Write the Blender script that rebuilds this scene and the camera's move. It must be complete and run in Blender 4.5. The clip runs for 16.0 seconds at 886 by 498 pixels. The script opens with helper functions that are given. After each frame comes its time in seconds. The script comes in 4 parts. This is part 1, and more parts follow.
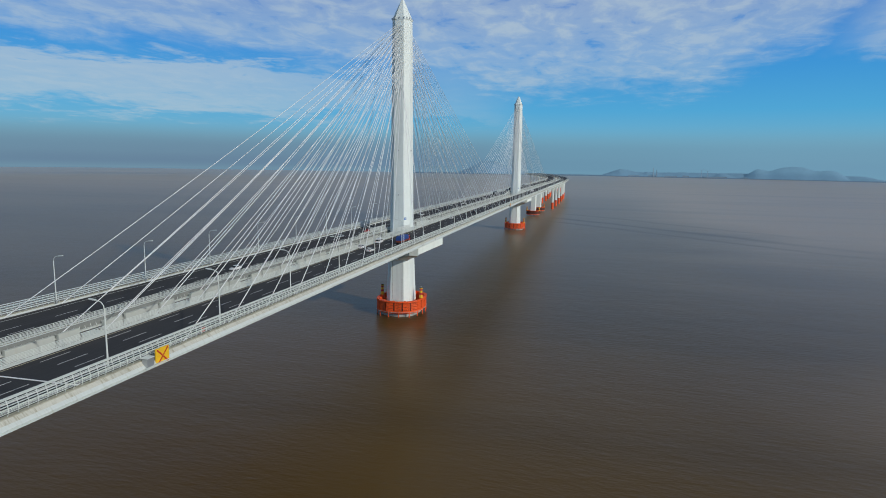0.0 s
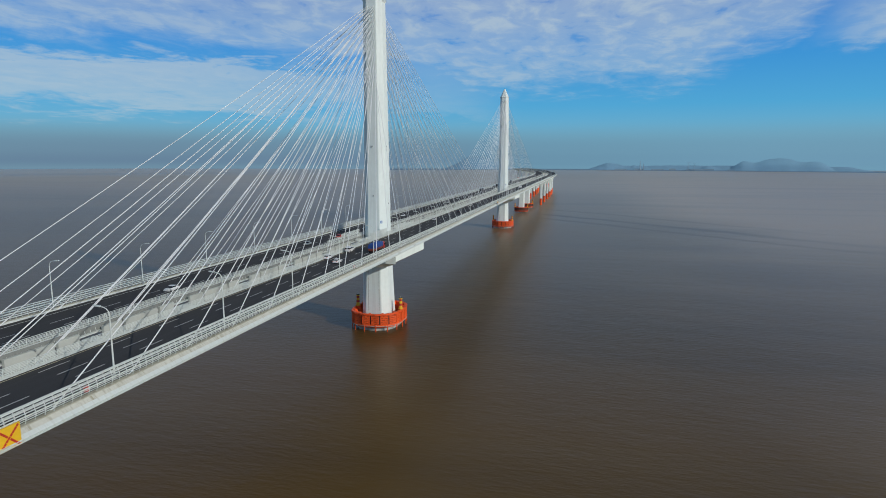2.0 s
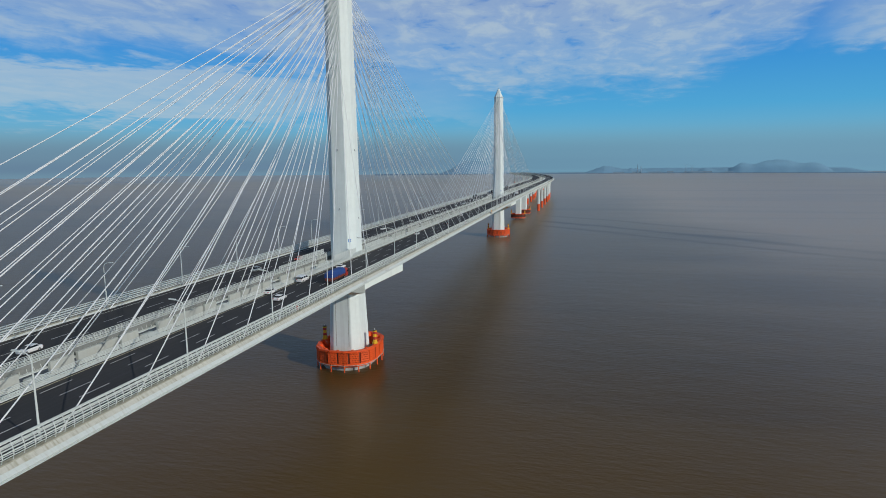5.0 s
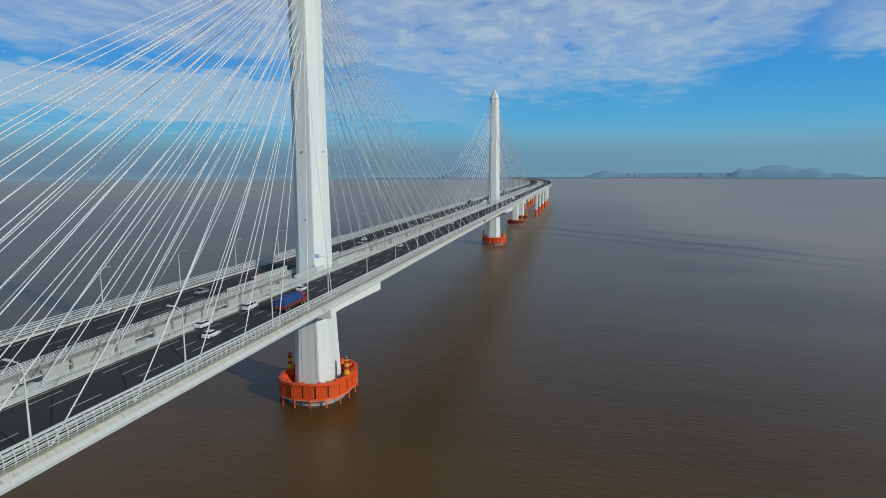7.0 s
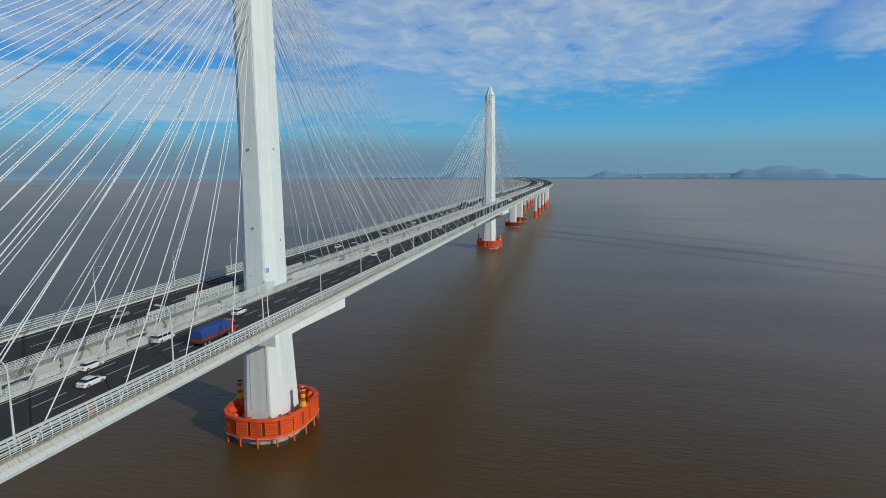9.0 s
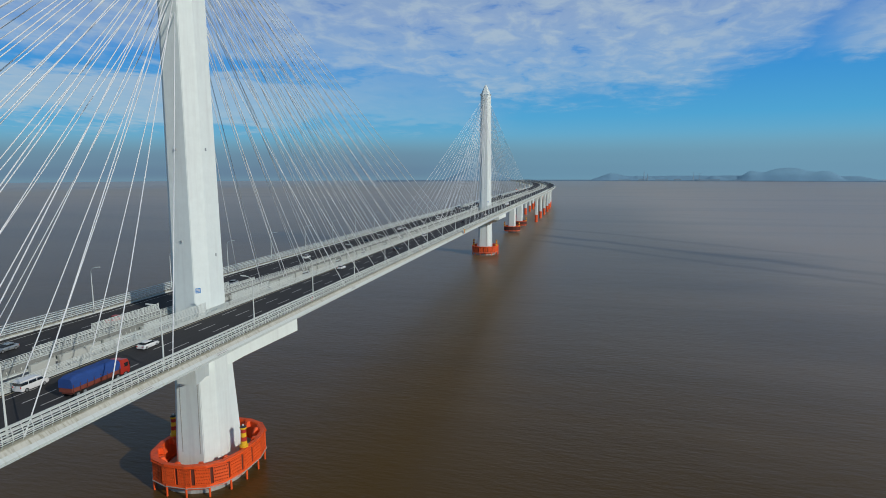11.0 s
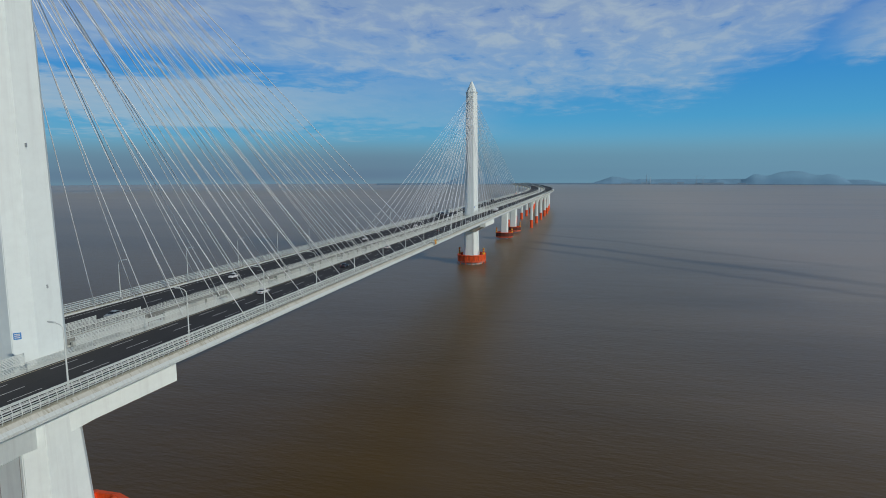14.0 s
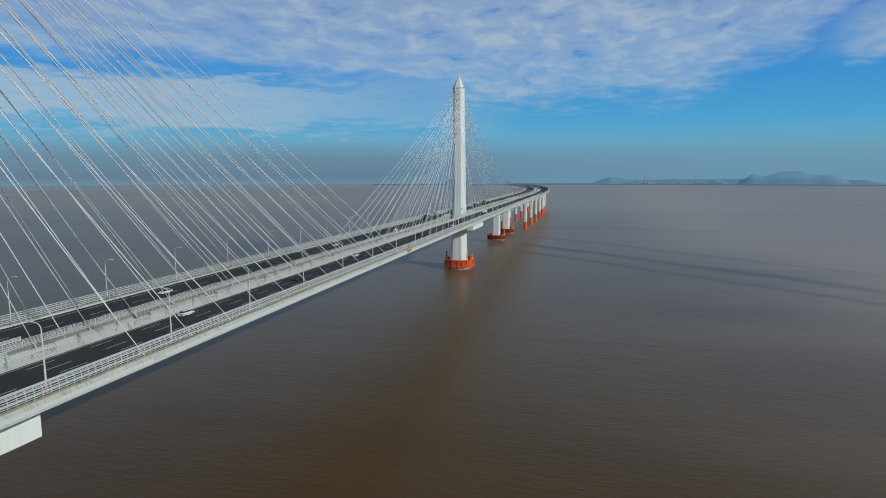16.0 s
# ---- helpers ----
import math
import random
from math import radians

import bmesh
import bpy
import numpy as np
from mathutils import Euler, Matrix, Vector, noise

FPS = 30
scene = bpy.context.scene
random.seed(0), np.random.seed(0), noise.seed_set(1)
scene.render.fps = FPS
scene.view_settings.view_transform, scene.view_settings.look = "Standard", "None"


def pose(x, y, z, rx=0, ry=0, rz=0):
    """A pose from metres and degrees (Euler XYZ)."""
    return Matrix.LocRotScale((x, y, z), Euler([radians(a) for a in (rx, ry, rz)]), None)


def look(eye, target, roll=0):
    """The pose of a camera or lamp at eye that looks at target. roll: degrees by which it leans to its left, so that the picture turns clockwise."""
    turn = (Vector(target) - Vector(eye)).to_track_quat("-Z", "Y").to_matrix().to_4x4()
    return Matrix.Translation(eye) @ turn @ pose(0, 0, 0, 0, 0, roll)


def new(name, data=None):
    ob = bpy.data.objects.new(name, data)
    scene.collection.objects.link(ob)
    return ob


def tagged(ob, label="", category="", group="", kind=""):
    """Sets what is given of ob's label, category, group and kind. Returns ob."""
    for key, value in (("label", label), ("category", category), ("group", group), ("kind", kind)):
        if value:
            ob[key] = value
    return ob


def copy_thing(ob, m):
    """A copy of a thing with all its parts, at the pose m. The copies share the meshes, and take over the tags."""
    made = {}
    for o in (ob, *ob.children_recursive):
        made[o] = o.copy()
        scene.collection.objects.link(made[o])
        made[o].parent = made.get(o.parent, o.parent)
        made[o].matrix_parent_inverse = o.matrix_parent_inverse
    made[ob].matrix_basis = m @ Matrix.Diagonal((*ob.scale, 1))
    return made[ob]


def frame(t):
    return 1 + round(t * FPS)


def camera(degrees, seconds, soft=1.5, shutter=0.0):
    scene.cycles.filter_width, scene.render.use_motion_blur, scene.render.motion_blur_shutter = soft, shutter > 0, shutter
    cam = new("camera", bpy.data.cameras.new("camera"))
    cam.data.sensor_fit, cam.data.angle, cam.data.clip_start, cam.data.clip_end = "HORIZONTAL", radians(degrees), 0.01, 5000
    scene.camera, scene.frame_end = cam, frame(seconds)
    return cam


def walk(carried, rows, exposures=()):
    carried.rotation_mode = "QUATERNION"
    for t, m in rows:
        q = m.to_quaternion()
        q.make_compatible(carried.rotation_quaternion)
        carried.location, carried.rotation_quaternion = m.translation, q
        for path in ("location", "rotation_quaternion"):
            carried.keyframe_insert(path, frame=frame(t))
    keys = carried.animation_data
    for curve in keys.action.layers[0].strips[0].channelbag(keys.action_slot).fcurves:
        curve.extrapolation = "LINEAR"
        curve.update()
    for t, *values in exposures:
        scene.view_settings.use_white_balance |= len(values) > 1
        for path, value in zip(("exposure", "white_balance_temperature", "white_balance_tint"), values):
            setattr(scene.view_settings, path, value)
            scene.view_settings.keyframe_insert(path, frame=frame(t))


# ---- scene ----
cam = camera(73.3, 16.0, soft=0.95)
PATH = [
    (0, (99.629, -293.341, 78.167), (99.127, -291.426, 77.882), 0.9),
    (0.5, (98.499, -285.989, 78.19), (98.007, -284.072, 77.9), 0.7),
    (1, (97.415, -278.536, 78.251), (96.933, -276.618, 77.955), 0.5),
    (1.5, (96.43, -271.134, 78.297), (95.958, -269.214, 78.001), 0.4),
    (2, (95.546, -263.727, 78.342), (95.082, -261.805, 78.045), 0.1),
    (2.5, (94.734, -256.288, 78.387), (94.274, -254.364, 78.092), -0.2),
    (3, (93.971, -248.793, 78.413), (93.511, -246.869, 78.12), -0.4),
    (3.5, (93.265, -241.179, 78.411), (92.806, -239.254, 78.122), -0.1),
    (4, (92.583, -233.464, 78.433), (92.124, -231.539, 78.147), -0.5),
    (6.5, (89.543, -194.547, 78.486), (89.087, -192.619, 78.216), -0.5),
    (7, (89.361, -186.768, 78.498), (88.91, -184.838, 78.23), -0.3),
    (7.5, (89.644, -179.068, 78.549), (89.195, -177.137, 78.283), -0.3),
    (8, (90.212, -171.602, 78.581), (89.76, -169.672, 78.313), -0.3),
    (8.5, (90.977, -164.426, 78.596), (90.523, -162.497, 78.327), -0.3),
    (9, (91.95, -157.492, 78.618), (91.492, -155.564, 78.35), -0.2),
    (11.5, (98.081, -123.897, 78.898), (97.602, -121.973, 78.64), -0.2),
    (12, (99.434, -117.093, 78.913), (98.951, -115.17, 78.657), -0.2),
    (12.5, (100.832, -110.184, 78.917), (100.348, -108.261, 78.66), -0.4),
    (13, (102.162, -103.137, 78.89), (101.675, -101.214, 78.636), -0.3),
    (13.5, (103.353, -95.99, 78.834), (102.867, -94.067, 78.582), -0.3),
    (14, (104.439, -88.715, 78.77), (103.954, -86.791, 78.52), -0.2),
    (14.5, (105.412, -81.358, 78.713), (104.93, -79.433, 78.462), -0.2),
    (15, (106.263, -74.001, 78.666), (105.782, -72.075, 78.416), -0.2),
    (15.5, (107.087, -66.632, 78.644), (106.609, -64.706, 78.394), -0.1),
    (16, (107.874, -59.355, 78.637), (107.394, -57.429, 78.388), -0.2),
]
walk(cam, [(t, look(eye, target, roll)) for t, eye, target, roll in PATH], [(0.0, 0.0), (9.0, -0.03), (12.5, -0.1), (14.5, -0.2), (16.0, -0.1)])

# ---- world, sun ----
SUN_EL, SUN_AZ = 23.5, 115.0   # degrees; azimuth clockwise from +y
WATER = 0.0
DECK = 44.0                    # road surface
FAR_DROP = 0.8                 # the far carriageway lies a little lower
CX, CY = 0.6, -2.0             # axis of the first tower
SPAN = 428.0
CURVE_Y, CURVE_R = 1000.0, 3800.0

sun_dir = Vector((math.sin(radians(SUN_AZ)) * math.cos(radians(SUN_EL)), math.cos(radians(SUN_AZ)) * math.cos(radians(SUN_EL)), math.sin(radians(SUN_EL))))
sun_data = bpy.data.lights.new("sun", "SUN")
sun_data.energy, sun_data.angle, sun_data.color = 2.42, radians(0.6), (1.0, 0.96, 0.88)
sun = new("sun", sun_data)
sun.matrix_world = look(sun_dir * 300, (0, 0, 0))


class Nodes:
    """Short hand for node trees."""

    def __init__(self, tree):
        self.tree = tree
        tree.nodes.clear()

    def add(self, kind, inputs=None):
        n = self.tree.nodes.new(kind)
        for k, v in (inputs or {}).items():
            if isinstance(v, bpy.types.NodeSocket):
                self.tree.links.new(v, n.inputs[k])
            else:
                n.inputs[k].default_value = v
        return n

    def math(self, op, a, b=0.0, clamp=False):
        n = self.add("ShaderNodeMath", {0: a, 1: b})
        n.operation, n.use_clamp = op, clamp
        return n.outputs[0]

    def mix(self, f, a, b, blend="MIX"):
        n = self.tree.nodes.new("ShaderNodeMix")
        n.data_type, n.blend_type = "RGBA", blend
        for k, v in ((0, f), (6, a), (7, b)):
            if isinstance(v, bpy.types.NodeSocket):
                self.tree.links.new(v, n.inputs[k])
            else:
                n.inputs[k].default_value = v
        return n.outputs[2]

    def ramp(self, f, stops, mode="LINEAR"):
        r = self.add("ShaderNodeValToRGB", {0: f})
        r.color_ramp.interpolation = mode
        el = r.color_ramp.elements
        while len(el) < len(stops):
            el.new(0.5)
        for e, (p, c) in zip(el, stops):
            e.position, e.color = p, (*c, 1) if len(c) == 3 else c
        return r.outputs[0]

    def noise(self, vec, scale, detail=4, rough=0.55, dist=0.0):
        return self.add("ShaderNodeTexNoise", {"Vector": vec, "Scale": scale, "Detail": detail, "Roughness": rough, "Distortion": dist}).outputs[0]

    def scaled(self, vec, sx, sy, sz, off=(0, 0, 0)):
        return self.add("ShaderNodeMapping", {0: vec, 1: off, 3: (sx, sy, sz)}).outputs[0]


world = bpy.data.worlds.new("sky")
scene.world = world
world.use_nodes = True
w = Nodes(world.node_tree)
SKY_STRENGTH = 0.10
CLOUD_X, CLOUD_Y = 1.3, 0.4
sky = w.add("ShaderNodeTexSky")
sky.sky_type, sky.sun_disc = "NISHITA", False
sky.sun_elevation, sky.sun_rotation = radians(SUN_EL), radians(SUN_AZ)
sky.air_density, sky.dust_density, sky.ozone_density = 1.0, 0.6, 2.0
direction = w.add("ShaderNodeTexCoord").outputs["Generated"]
dx, dy, dz = (w.add("ShaderNodeSeparateXYZ", {0: direction}).outputs[k] for k in range(3))
up = w.math("MAXIMUM", dz, 0.0)
tone = w.ramp(up, [(0.0, (0.165, 0.35, 0.46)), (0.035, (0.145, 0.41, 0.58)), (0.085, (0.062, 0.37, 0.67)), (0.17, (0.026, 0.265, 0.68)), (0.24, (0.022, 0.18, 0.59)), (0.34, (0.04, 0.155, 0.40)), (0.6, (0.09, 0.12, 0.17))])
tone = w.mix(1.0, tone, (10, 10, 10, 1), "MULTIPLY")
clear = w.mix(0.93, sky.outputs[0], tone)
# cloud sheet seen in perspective: puffs on a high deck, whose lower rim rises and falls with the bearing
den = w.math("ADD", up, 0.08)
flat = w.add("ShaderNodeCombineXYZ", {0: w.math("DIVIDE", dx, den), 1: w.math("DIVIDE", dy, den), 2: 0.0}).outputs[0]
bearing = w.math("DIVIDE", w.math("ADD", w.math("ARCTAN2", dx, dy), 0.9), 1.3)
big = w.noise(w.scaled(flat, 1.0, 1.0, 1, (CLOUD_X, CLOUD_Y, 0)), 1.15, 5, 0.6, 0.7)
puff = w.noise(w.scaled(flat, 0.85, 0.58, 1, (0.3, 0.1, 0)), 6.6, 5, 0.60, 0.4)
rim = w.ramp(bearing, [(0.0, (0.180,) * 3), (0.25, (0.172,) * 3), (0.36, (0.155,) * 3), (0.56, (0.122,) * 3), (0.78, (0.120,) * 3), (0.88, (0.172,) * 3), (1.02, (0.235,) * 3)], "EASE")
ragged = w.math("ADD", up, w.math("ADD", w.math("MULTIPLY", w.math("SUBTRACT", big, 0.5), 0.11), w.math("MULTIPLY", w.math("SUBTRACT", puff, 0.5), 0.05)))
deck_cover = w.ramp(w.math("ADD", w.math("SUBTRACT", ragged, rim), 0.5), [(0.470, (0, 0, 0)), (0.53, (0.78,) * 3), (0.62, (1, 1, 1))], "EASE")
texture = w.ramp(w.math("ADD", w.math("MULTIPLY", puff, 0.72), w.math("MULTIPLY", big, 0.38)), [(0.34, (0.16,) * 3), (0.50, (0.66,) * 3), (0.68, (1, 1, 1))], "EASE")
bank = w.math("MULTIPLY", w.ramp(bearing, [(0.18, (1, 1, 1)), (0.50, (0.42,) * 3), (0.62, (0, 0, 0))], "EASE"), w.ramp(ragged, [(0.055, (0, 0, 0)), (0.090, (0.85,) * 3), (0.134, (0.95,) * 3), (0.152, (0, 0, 0))], "EASE"))
wisp = w.math("MULTIPLY", w.ramp(bearing, [(0.90, (0, 0, 0)), (1.0, (1, 1, 1))], "EASE"), w.ramp(ragged, [(0.14, (0, 0, 0)), (0.17, (0.8,) * 3), (0.20, (0.8,) * 3), (0.225, (0, 0, 0))], "EASE"))
cover = w.math("MAXIMUM", w.math("MULTIPLY", w.math("MAXIMUM", deck_cover, wisp), texture), w.math("MULTIPLY", bank, w.math("ADD", w.math("MULTIPLY", texture, 0.3), 0.62)))
amount = w.math("MULTIPLY", cover, w.ramp(up, [(0.20, (0.82,) * 3), (0.30, (0.74,) * 3), (0.42, (0.22,) * 3), (0.8, (0.14,) * 3)], "EASE"))
veil = w.mix(amount, clear, (4.55, 5.6, 6.35, 1))
# haze over the water, greyer where the mist lies thickest
low = w.ramp(w.math("ABSOLUTE", dz), [(0.0, (1, 1, 1)), (0.018, (0.75, 0.75, 0.75)), (0.066, (0, 0, 0))], "EASE")
murk = w.ramp(bearing, [(0.0, (1.6, 2.8, 3.7)), (0.40, (1.55, 2.65, 3.55)), (0.66, (1.45, 2.95, 4.15)), (0.9, (1.55, 3.2, 4.5))], "EASE")
hazy = w.mix(low, veil, murk)
bg = w.add("ShaderNodeBackground", {0: hazy, 1: SKY_STRENGTH})
w.add("ShaderNodeOutputWorld", {0: bg.outputs[0]})


# ---- materials ----
def material(name, color, rough=0.6, metal=0.0, vary=0.12, grain=3.0, bump=0.0, bump_scale=20.0, stain=None, stain_amount=0.0, stain_scale=(0.6, 0.6, 0.12), spec=0.5):
    """A painted or mineral surface with grain, blotches and, where asked, run-off stains."""
    m = bpy.data.materials.new(name)
    m.use_nodes = True
    n = Nodes(m.node_tree)
    pos = n.add("ShaderNodeNewGeometry").outputs["Position"]
    rnd = n.add("ShaderNodeObjectInfo").outputs["Random"]
    fine = n.noise(pos, grain, 5, 0.6)
    broad = n.noise(pos, grain * 0.08, 3, 0.5)
    f = n.math("ADD", n.math("MULTIPLY", fine, 0.6), n.math("ADD", n.math("MULTIPLY", broad, 0.5), n.math("MULTIPLY", rnd, 0.1)))
    dark = tuple(c * (1 - vary) for c in color)
    lite = tuple(min(1, c * (1 + vary)) for c in color)
    col = n.ramp(f, [(0.3, dark), (0.85, lite)])
    if stain:
        runs = n.noise(n.scaled(pos, *stain_scale), 1.0, 4, 0.65)
        s = n.math("MULTIPLY", n.ramp(runs, [(0.5, (0, 0, 0)), (0.72, (1, 1, 1))]), stain_amount)
        col = n.mix(s, col, (*stain, 1))
    b = n.add("ShaderNodeBsdfPrincipled", {"Base Color": col, "Metallic": metal, "Roughness": n.math("ADD", n.math("MULTIPLY", fine, 0.2), rough - 0.1, True), "Specular IOR Level": spec})
    if bump:
        bn = n.add("ShaderNodeBump", {"Strength": bump, "Distance": 0.02, "Height": n.noise(pos, bump_scale, 4)})
        n.tree.links.new(bn.outputs[0], b.inputs["Normal"])
    n.add("ShaderNodeOutputMaterial", {0: b.outputs[0]})
    return m


M_CONC = material("white_concrete", (0.77, 0.835, 0.805), 0.75, vary=0.07, grain=0.6, bump=0.15, bump_scale=6, stain=(0.56, 0.58, 0.57), stain_amount=0.3, stain_scale=(0.5, 0.5, 0.03))
M_GIRDER = material("painted_girder", (0.62, 0.66, 0.63), 0.55, vary=0.06, grain=0.8, stain=(0.40, 0.37, 0.28), stain_amount=0.4, stain_scale=(0.4, 2.2, 0.3))
M_LEDGE = material("stained_ledge", (0.44, 0.42, 0.33), 0.85, vary=0.2, grain=2.0, bump=0.3, stain=(0.24, 0.22, 0.15), stain_amount=0.8, stain_scale=(0.8, 0.8, 0.3))
M_ASPH = material("asphalt", (0.029, 0.028, 0.029), 0.85, vary=0.25, grain=1.5, bump=0.3, bump_scale=40, stain=(0.048, 0.047, 0.048), stain_amount=0.6, stain_scale=(0.9, 0.02, 1))
M_DRIP = material("dirty_fascia", (0.58, 0.57, 0.50), 0.7, vary=0.15, grain=2.0, stain=(0.27, 0.25, 0.15), stain_amount=0.85, stain_scale=(0.3, 2.6, 0.35))
M_PANEL = material("greyish_white_panel", (0.50, 0.53, 0.50), 0.6, vary=0.1, grain=0.9, stain=(0.46, 0.46, 0.40), stain_amount=0.4, stain_scale=(0.4, 1.4, 0.3))
M_KERB = material("grey_kerb", (0.22, 0.23, 0.215), 0.85, vary=0.25, grain=1.5)
M_LINE = material("road_paint", (0.62, 0.62, 0.60), 0.7, vary=0.2, grain=4)
M_YLINE = material("yellow_road_paint", (0.50, 0.45, 0.30), 0.7, vary=0.2, grain=4)
M_RAIL = material("white_rail_paint", (0.66, 0.70, 0.66), 0.45, vary=0.06, grain=2)
M_CABLE = material("white_cable_sheath", (0.80, 0.82, 0.82), 0.4, vary=0.04, grain=1)
M_STEEL = material("galvanised_steel", (0.42, 0.44, 0.45), 0.45, 0.6, vary=0.1)
M_ORANGE = material("orange_fender_paint", (0.90, 0.105, 0.016), 0.55, vary=0.16, grain=1.5, stain=(0.30, 0.05, 0.02), stain_amount=0.6, stain_scale=(0.6, 0.6, 0.1))
M_RUST = material("dark_rusty_steel", (0.11, 0.03, 0.018), 0.8, vary=0.4, grain=2)
M_RED = material("red_paint", (0.50, 0.03, 0.02), 0.5, vary=0.15)
M_YELLOW = material("yellow_paint", (0.80, 0.48, 0.02), 0.5, vary=0.1)
M_BLACK = material("black_paint", (0.03, 0.03, 0.03), 0.5)
M_PILE = material("weathered_pile_cap", (0.42, 0.41, 0.38), 0.85, vary=0.2, grain=1.2, stain=(0.2, 0.17, 0.13), stain_amount=0.7)
M_BOARD = material("faded_red_boards", (0.22, 0.05, 0.03), 0.7, vary=0.3, grain=2)
M_TARP = material("blue_tarpaulin", (0.018, 0.065, 0.25), 0.8, vary=0.25, grain=1.2, bump=0.6, bump_scale=1.5)
M_CARW = material("white_car_paint", (0.78, 0.78, 0.77), 0.25, vary=0.02)
M_CARS = material("silver_car_paint", (0.40, 0.43, 0.43), 0.3, 0.5, vary=0.04)
M_CARD = material("dark_car_paint", (0.035, 0.04, 0.05), 0.25, vary=0.05)
M_CARR = material("red_cab_paint", (0.45, 0.035, 0.02), 0.35, vary=0.08)
M_GLASS = material("tinted_car_glass", (0.02, 0.025, 0.03), 0.1, vary=0.02, spec=0.8)
M_TYRE = material("tyre_rubber", (0.02, 0.02, 0.02), 0.9)
M_LAMP = material("lamp_lens", (0.75, 0.74, 0.70), 0.2, vary=0.02)
M_BLUE = material("blue_sign_paint", (0.04, 0.22, 0.55), 0.5, vary=0.05)
# far-shore materials: aerial haze is tinted into these base colours
M_HILL = material("hazed_wooded_hillside", (0.175, 0.32, 0.45), 0.95, vary=0.18, grain=0.02)
M_SHOREB = material("hazed_far_paint", (0.26, 0.33, 0.40), 0.9, vary=0.1, grain=0.05)
M_SHORE = material("hazed_shore_ground", (0.13, 0.20, 0.27), 0.95, vary=0.3, grain=0.01)


def water_material():
    m = bpy.data.materials.new("muddy_water")
    m.use_nodes = True
    n = Nodes(m.node_tree)
    pos = n.add("ShaderNodeNewGeometry").outputs["Position"]
    silt = n.noise(n.scaled(pos, 0.004, 0.0022, 1), 1.0, 5, 0.6, 0.6)
    col = n.ramp(silt, [(0.3, (0.090, 0.049, 0.008)), (0.7, (0.120, 0.068, 0.014))])
    # haze over the far water put into the base colour: paler northwards
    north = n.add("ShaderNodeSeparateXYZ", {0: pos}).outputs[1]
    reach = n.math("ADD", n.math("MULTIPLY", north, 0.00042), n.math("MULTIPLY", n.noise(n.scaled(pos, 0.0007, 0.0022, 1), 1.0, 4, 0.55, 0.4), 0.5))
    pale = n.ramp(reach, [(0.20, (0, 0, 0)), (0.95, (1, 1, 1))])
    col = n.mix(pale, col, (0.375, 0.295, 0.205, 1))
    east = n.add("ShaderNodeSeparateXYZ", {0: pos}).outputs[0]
    # paler brown growing towards the east, uneven by noise, its strength varying northwards
    pale_east = n.math("ADD", n.math("MULTIPLY", n.math("SUBTRACT", east, 70.0), 0.0026), n.math("MULTIPLY", n.noise(n.scaled(pos, 0.0025, 0.006, 1, (2.0, 0.7, 0)), 1.0, 4, 0.55, 0.5), 0.7))
    col = n.mix(n.math("MULTIPLY", n.ramp(pale_east, [(0.45, (0, 0, 0)), (1.25, (1, 1, 1))], "EASE"), n.ramp(n.math("MULTIPLY", n.math("ADD", north, 300.0), 0.001), [(0.15, (0.60,) * 3), (0.36, (0.26,) * 3), (0.52, (0.42,) * 3), (0.78, (0.95,) * 3)], "EASE")), col, (0.44, 0.325, 0.215, 1))
    streak = n.noise(n.scaled(pos, 0.0011, 0.011, 1, (0.4, 0.0, 0)), 1.0, 4, 0.55, 0.9)
    col = n.mix(1.0, col, n.ramp(streak, [(0.36, (0.86, 0.86, 0.86)), (0.5, (1, 1, 1)), (0.68, (1.0, 0.96, 0.92))]), "MULTIPLY")
    # darker eddies drawn out by the current from the piers
    across = n.math("ADD", n.math("MULTIPLY", east, 0.633), n.math("MULTIPLY", north, 0.775))
    across = n.math("ADD", across, n.math("MULTIPLY", n.math("SUBTRACT", n.noise(n.scaled(pos, 0.012, 0.012, 1), 1.0, 3, 0.5), 0.5), 34.0))
    for centre, width, depth in ((494.0, 15.0, 0.9), (449.0, 11.0, 0.7), (565.0, 13.0, 0.5)):
        off = n.math("DIVIDE", n.math("ABSOLUTE", n.math("SUBTRACT", across, centre)), width)
        core = n.math("MULTIPLY", n.ramp(off, [(0.0, (1, 1, 1)), (1.0, (0, 0, 0))], "EASE"), n.ramp(n.math("MULTIPLY", east, 0.001), [(0.02, (0, 0, 0)), (0.06, (depth,) * 3), (0.18, (depth * 0.7,) * 3), (0.42, (0, 0, 0))], "EASE"))
        col = n.mix(core, col, (0.05, 0.032, 0.012, 1))
    waves = n.noise(n.scaled(pos, 0.5, 0.9, 1), 1.0, 4, 0.6)
    swell = n.noise(n.scaled(pos, 0.05, 0.09, 1), 1.0, 3, 0.5)
    turned = n.add("ShaderNodeMapping", {0: pos, 2: (0, 0, radians(35)), 3: (0.16, 0.62, 1)}).outputs[0]
    ripple = n.noise(turned, 1.0, 3, 0.5, 0.3)
    h = n.math("ADD", n.math("ADD", n.math("MULTIPLY", waves, 0.5), n.math("MULTIPLY", ripple, 0.9)), n.math("MULTIPLY", swell, 1.6))
    bn = n.add("ShaderNodeBump", {"Strength": 0.26, "Distance": 0.6, "Height": h})
    b = n.add("ShaderNodeBsdfPrincipled", {"Base Color": col, "Roughness": 0.32, "IOR": 1.33, "Specular IOR Level": 0.38, "Normal": bn.outputs[0]})
    n.add("ShaderNodeOutputMaterial", {0: b.outputs[0]})
    return m


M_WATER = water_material()


